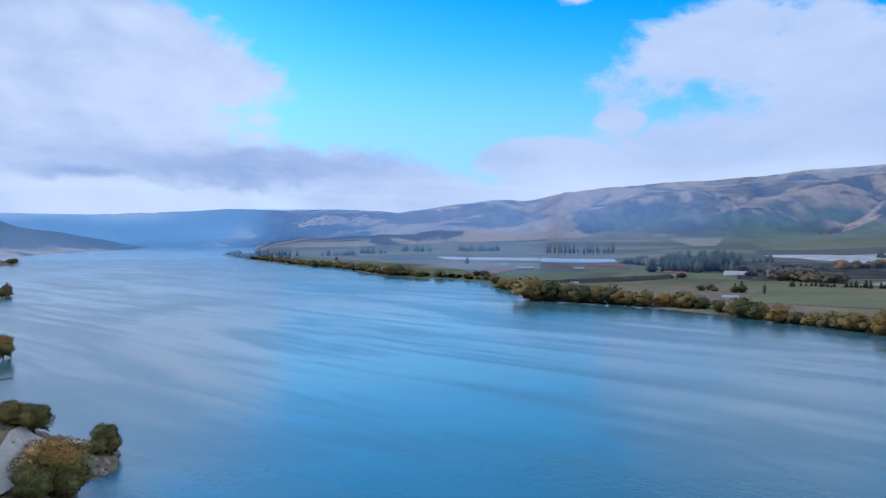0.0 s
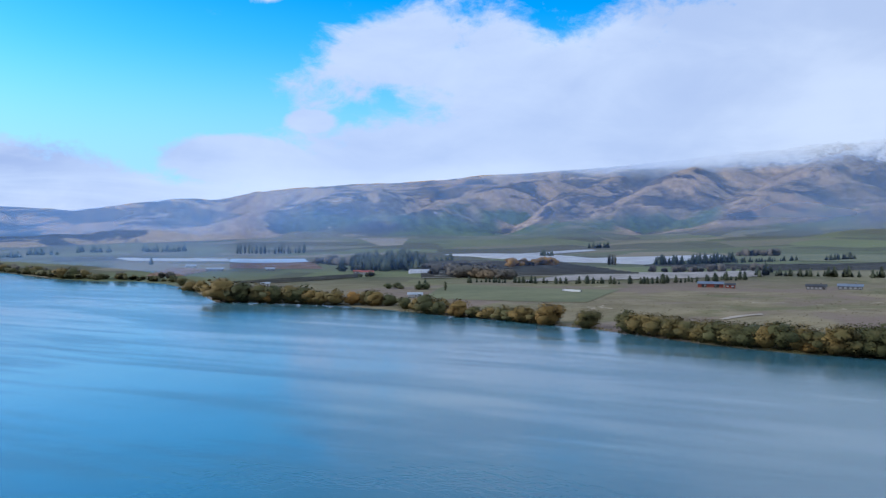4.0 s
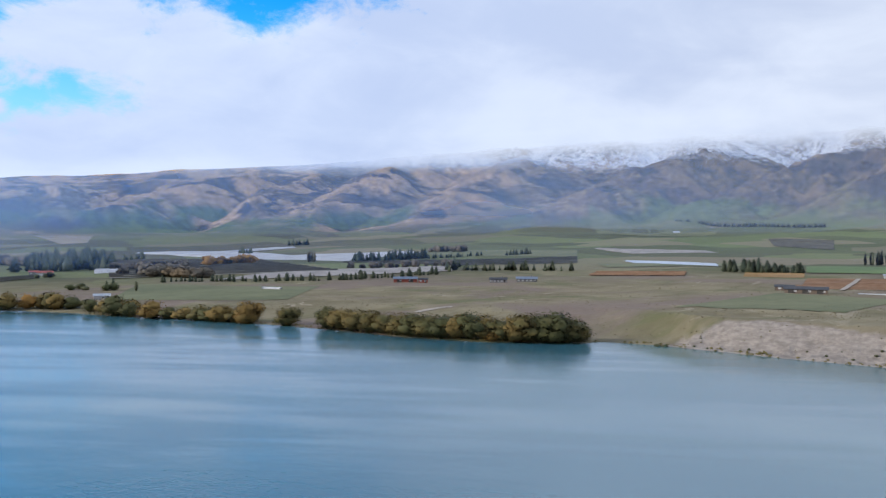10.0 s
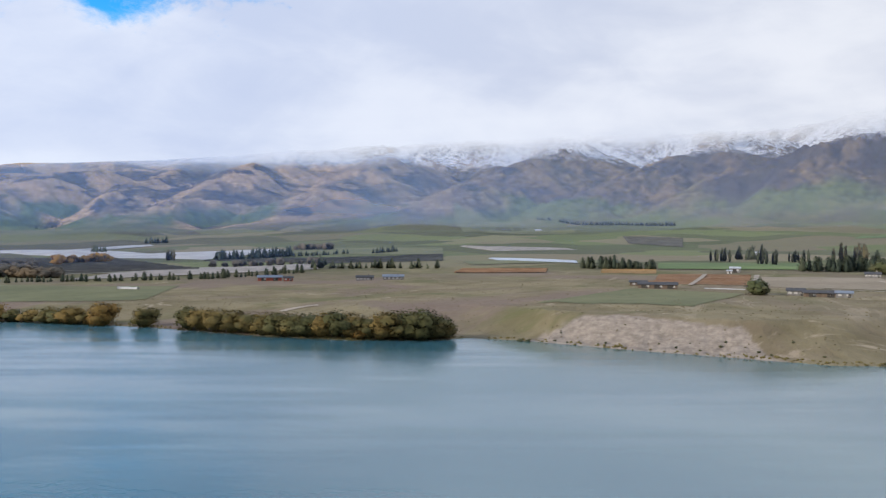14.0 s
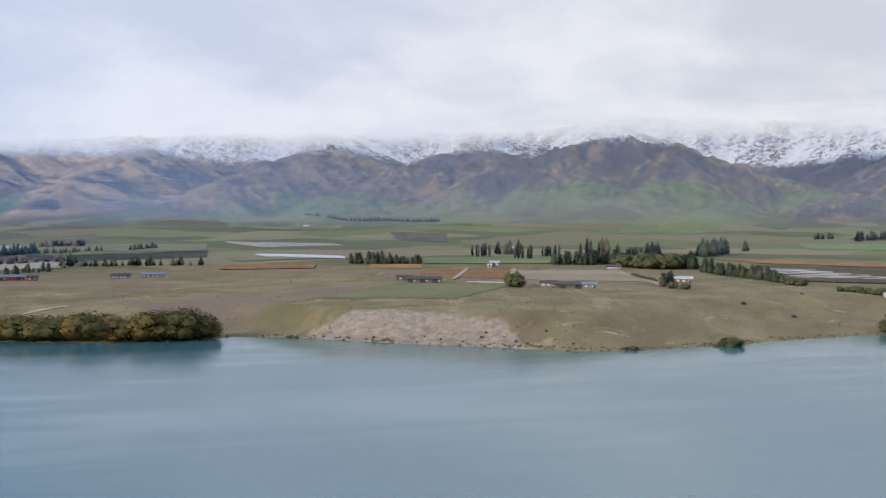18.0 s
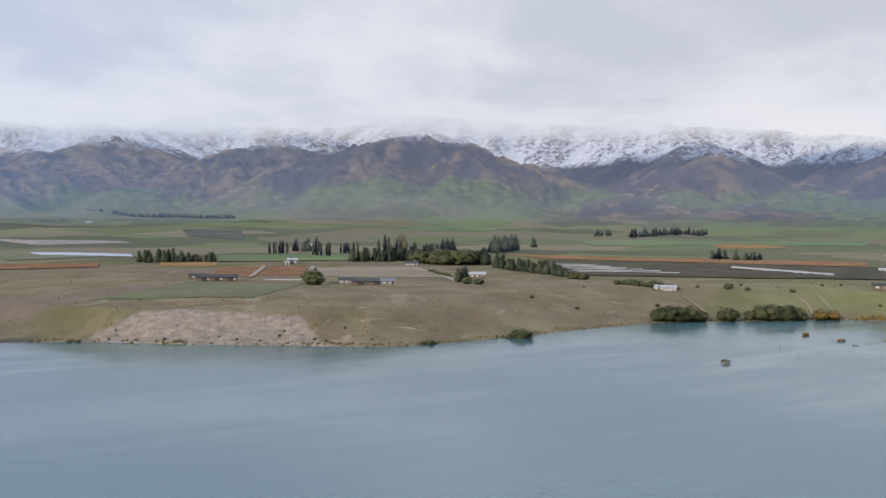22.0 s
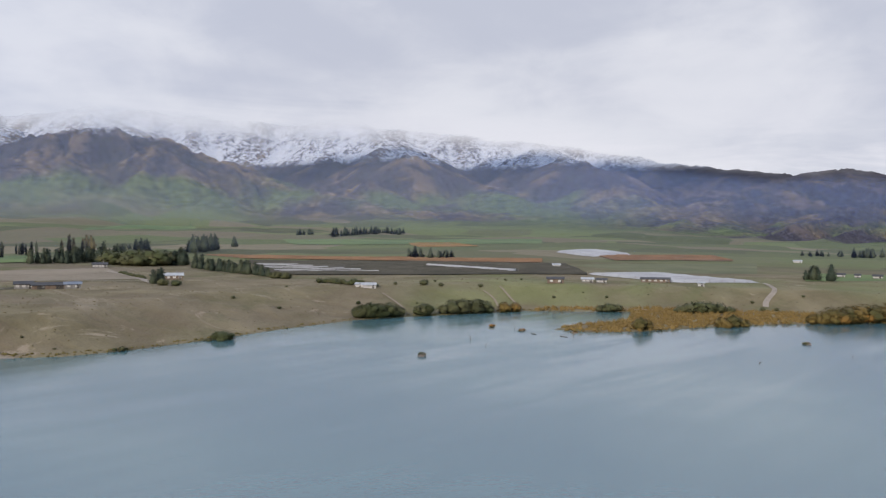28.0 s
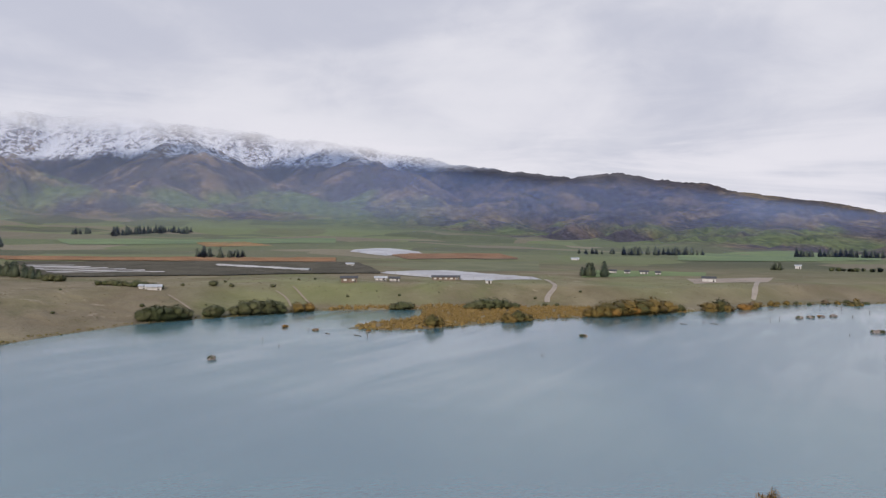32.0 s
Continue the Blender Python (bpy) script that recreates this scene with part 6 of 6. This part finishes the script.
belt("conifer", (929.8, -526.3), (945.6, -583.7), 8, 8, "far belt", 8)
belt("conifer", (867.1, -806.7), (842.1, -916.8), 24, 12, "far belt", 8)
belt("conifer", (593.7, -519.2), (591.1, -528.9), 4, 7, "field pines", 3)
belt("shrub", (569.8, -560.3), (546.4, -591.4), 8, 4, "field shrubs", 5)
belt("conifer", (1063.0, 2569.3), (1221.7, 2615.1), 8, 12, "terrace pines", 6)

# low willow scrub that joins the shore trees into one line
reach = [(40, 846), (10, 900), (-20, 910), (-62, 976), (-105, 1092), (-140, 1186), (-212, 1298), (-300, 1520), (-400, 1730), (-490, 1985)]
for a, b in zip(reach, reach[1:]):
    belt("willow", a, b, int(math.dist(a, b) / 9), 5.5, "far shore scrub", 5, 1.9, 0.4)
    belt("bare_tree", (a[0] + 14, a[1]), (b[0] + 14, b[1]), int(math.dist(a, b) / 22), 6.5, "far shore bare trees", 8, 1.4, 0.4)

far_woods()

# ---------------------------------------------------------------- reeds, tussocks, rocks
def scatter(name, mat, spots, size, label, cat, blades=0, lift=0.0):
    """Many small clumps in one mesh."""
    r = random.Random(len(spots))
    V, F = [], []
    zs = land_zs(spots)
    for (x, y), z in zip(spots, zs):
        s = r.uniform(*size)
        if blades:
            for _ in range(blades):
                t, n = r.random() * 6.28, len(V)
                bx, by = x + r.uniform(-s, s) * 0.5, y + r.uniform(-s, s) * 0.5
                dx, dy = math.cos(t) * 0.13, math.sin(t) * 0.13
                tx, ty = bx + r.uniform(-0.35, 0.35), by + r.uniform(-0.35, 0.35)
                V += [(bx - dx, by - dy, z - 0.1), (bx + dx, by + dy, z - 0.1), (tx + dx * 0.6, ty + dy * 0.6, z + s * 0.9), (tx, ty, z + s * r.uniform(1.0, 1.25)), (tx - dx * 0.6, ty - dy * 0.6, z + s * 0.9)]
                F.append((n, n + 1, n + 2, n + 3, n + 4))
        add_clump(V, F, (x, y, z + s * 0.15 + lift), s * 0.7, s * 0.5, r, 0.4)
    return tagged(new(name, mesh_of(name, V, F, mat)), label, cat, kind="stuff")


def spots_where(n, box, test, seed):
    """Random places in a box of the plan that pass a test on (bearing, distance, metres from the water, height)."""
    g = np.random.RandomState(seed)
    p = np.stack([g.uniform(box[0], box[1], n), g.uniform(box[2], box[3], n)], -1)
    x, y = p[:, 0], p[:, 1]
    ok = test(np.degrees(np.arctan2(x, y)), np.hypot(x, y), shore_distance(x, y), land_height(x, y)[0])
    return [tuple(q) for q in p[ok]]


reed = spots_where(9000, (330, 460, -420, -80), lambda a, r, d, z: (d > 0.3) & (z < 1.3) & (a > 103) & (a < 128) & (r < 462), 5)
scatter("reeds", REED, reed, (0.9, 1.9), "golden brown reeds on the flooded spit", "reeds", blades=4)
tufts = spots_where(9000, (150, 620, -420, 460), lambda a, r, d, z: (d > 2) & (z > 1.2) & (r < 620), 6)
scatter("tussock_grass", TUFT, tufts, (0.25, 0.6), "dry tussock clumps on the bank and plain", "grass")
edge_grass = spots_where(90000, (150, 460, -420, 480), lambda a, r, d, z: (d > 0.2) & (d < 3.0 + 1.5 * np.sin(r * 0.31) * np.sin(r * 0.083)), 8)
scatter("shore_grass", REED, edge_grass, (0.35, 0.95), "yellow grass fringe along the waterline", "grass")
for i, (x, y) in enumerate(spots_where(260, (255, 330, 60, 240), lambda a, r, d, z: (d > 1.5) & (d < 18) & (a > 56) & (a < 73), 9)[:16]):
    plant("shrub", x, y, rng.uniform(0.4, 1.0), group="cliff shrubs", sink=0.1)
for i, (x, y) in enumerate(spots_where(260, (330, 520, -260, 60), lambda a, r, d, z: (d > 12) & (d < 70) & (z > 3), 10)[:16]):
    plant("shrub", x, y, rng.uniform(0.7, 1.8), group="bank shrubs", sink=0.1)


def boulder(x, y, s, name="boulder", z=None, mat=None, label="grey brown schist boulder on the shore slope", group="shore rocks"):
    r = random.Random(int(x * 13 + y * 7))
    bm = bmesh.new()
    bmesh.ops.create_icosphere(bm, subdivisions=2, radius=1.0)
    off = Vector((r.uniform(0, 50), r.uniform(0, 50), 0))
    for v in bm.verts:
        k = 1 + 0.42 * noise.noise(v.co * 1.3 + off) + 0.28 * noise.noise(v.co * 4 + off)
        v.co = Vector((v.co.x * k, v.co.y * k * 0.8, v.co.z * k * 0.6))
    me = bpy.data.meshes.new(name)
    bm.to_mesh(me)
    bm.free()
    me.materials.append(mat or ROCK)
    ob = new(name, me)
    ob.matrix_basis = Matrix.LocRotScale((x, y, (land_z(x, y) if z is None else z) + s * 0.1), Euler((r.uniform(-0.3, 0.3), r.uniform(-0.3, 0.3), r.random() * 6)), (s, s, s))
    return tagged(ob, label, "rock", group)


# ---------------------------------------------------------------- the near shore
near_rock = spots_where(1500, (-150, -78, 120, 215), lambda a, r, d, z: (d > 6) & (a > -34) & (a < -24.3) & (r > 150), 12)
for x, y in near_rock[:120]:
    boulder(x, y, rng.uniform(0.6, 2.3))
for x, y in spots_where(400, (-75, -55, 135, 172), lambda a, r, d, z: (d > 0.2) & (d < 4.5), 13)[:26]:
    boulder(x, y, rng.uniform(0.4, 1.1), label="small tan shore rock at the waterline")
plant("golden_willow", *(-63.0, 139.2), 9.5, 12.5, group="near shore trees", dense=True)
plant("willow", *(-60.4, 139.1), 6.0, 8.0, group="near shore trees", dense=True)
plant("willow", *(-63.8, 134.8), 5.5, 8.0, group="near shore trees", dense=True)
plant("willow", *(-65.1, 166.6), 6.2, 6.0, group="near shore trees", dense=True)
plant("shrub", *(-63.7, 166.1), 4.2, 4.5, group="near shore trees", dense=True)
plant("willow", *(-65.4, 163.6), 3.4, 4.5, group="near shore trees", dense=True)
plant("willow", *(-77.1, 162.9), 6.0, 7.5, group="near shore trees", dense=True)
plant("shrub", *(-74.5, 153.2), 5.0, 7.0, group="near shore trees", dense=True)
plant("shrub", *(-75.5, 151.3), 4.5, 6.0, group="near shore trees", dense=True)
plant("golden_willow", *(-151.0, 296.9), 9.0, 9.0, group="near shore trees", dense=True)
plant("shrub", *(-308.9, 613.2), 8.0, 11.0, group="near shore trees", dense=True)
plant("conifer", *(-308.9, 613.2), 10.0, 5.0, group="near shore trees")
plant("shrub", *(-301.4, 591.5), 7.0, 11.0, group="near shore trees", dense=True)
plant("shrub", *(-654.1, 1315.7), 9.0, 22.0, group="near shore trees", dense=True)
plant("golden_willow", 79.5, -70.5, 11.8, 7.0, group="near shore trees", dense=True)
track("gravel_track", [(-69.7, 126.2), (-69.6, 137.3), (-69.9, 141.8), (-72.1, 152.9), (-72.7, 162.7), (-71.8, 167.5)], 5.0, GRAVEL, "pale gravel track along the near shore", 0.8)
field("grass_patch", [(-70.3, 165.9), (-68.2, 170.5), (-62.8, 161.8), (-65.7, 158.6)], GREEN_CROP, "green grass on the small point", 0.2)
near_tuft = spots_where(2500, (-120, -55, 110, 215), lambda a, r, d, z: (d > 0.8), 14)
scatter("near_grass", TUFT, near_tuft, (0.2, 0.55), "dry and green grass clumps on the near point", "grass")


# ---------------------------------------------------------------- in the water
def islet(spot, s, kind, h, label):
    x, y = spot
    boulder(x, y, s, "islet_rock", -0.1, label="small dark rock just above the lake", group="islets")
    for k in range(3):
        plant(kind, x + rng.uniform(-0.5, 0.5) * s, y + rng.uniform(-0.5, 0.5) * s, h * rng.uniform(0.5, 0.7), h * 1.3, "islet bushes", 0.1, 0.0)


islet((282.3, -26.9), 1.6, "shrub", 2.4, "")
islet((297.7, -169.7), 1.5, "shrub", 1.9, "")
islet((364.3, -64.7), 1.0, "gold_shrub", 2.2, "")
islet((349.2, -74.5), 1.6, "gold_shrub", 1.9, "")
islet((339.6, -94.3), 1.2, "gold_shrub", 1.6, "")
for p in ((328.5, -304.5), (328.8, -311.6), (329.6, -319.4), (329.8, -326.6), (270.8, -293.7), (271.6, -292.1)):
    islet(p, 2.0, "shrub" if rng.random() < 0.6 else "gold_shrub", 2.2, "")


def snag(spot, h, label="dead branch standing out of the lake"):
    V, F = [], []
    r = random.Random(int(spot[0] * 3 + spot[1]))
    add_limb(V, F, (0, 0, -0.6), (0.2, 0.1, h), 0.16, 0.06, 6)
    for _ in range(3):
        z = h * r.uniform(0.3, 0.8)
        add_limb(V, F, (0.1, 0, z), (r.uniform(-1, 1), r.uniform(-1, 1), z + r.uniform(0.2, 0.7)), 0.07, 0.02, 5)
    ob = new("dead_branch", mesh_of("dead_branch", V, F, DEAD))
    ob.location = (spot[0], spot[1], 0)
    return tagged(ob, label, "branch", "dead branches")


for p, h in (((322.0, -49.0), 1.6), ((304.7, -51.9), 0.7), ((322.3, -89.1), 1.8), ((351.1, -71.8), 0.9), ((265.4, -167.4), 0.7), ((257.0, -130.9), 0.5), ((321.3, -243.8), 0.9), ((329.7, -233.6), 0.6), ((322.3, -282.0), 1.6), ((327.0, -291.4), 1.6),
             ((368.1, -355.4), 2.4), ((356.6, -358.9), 3.0), ((324.8, -334.0), 1.0), ((338.0, -358.7), 1.2), ((267.5, -273.7), 0.7)):
    snag(p, h)


def log(spot, length, turn):
    V, F = [], []
    add_limb(V, F, (-length / 2, 0, 0.0), (length / 2, 0.2, 0.12), 0.22, 0.12, 7)
    add_limb(V, F, (length * 0.1, 0.05, 0.05), (length * 0.3, 0.9, 0.5), 0.08, 0.03, 5)
    ob = new("drift_log", mesh_of("drift_log", V, F, DEAD))
    ob.matrix_basis = pose(spot[0], spot[1], 0.02, 0, 0, turn)
    return tagged(ob, "weathered drift log lying in shallow water", "log", "drift logs")


log((327.6, -86.5), 4.5, 20), log((337.2, -76.8), 2.5, 35), log((323.9, -235.2), 3.0, 30), log((320.1, -249.0), 4.0, 25), log((-128.4, 254.6), 4.0, 60)
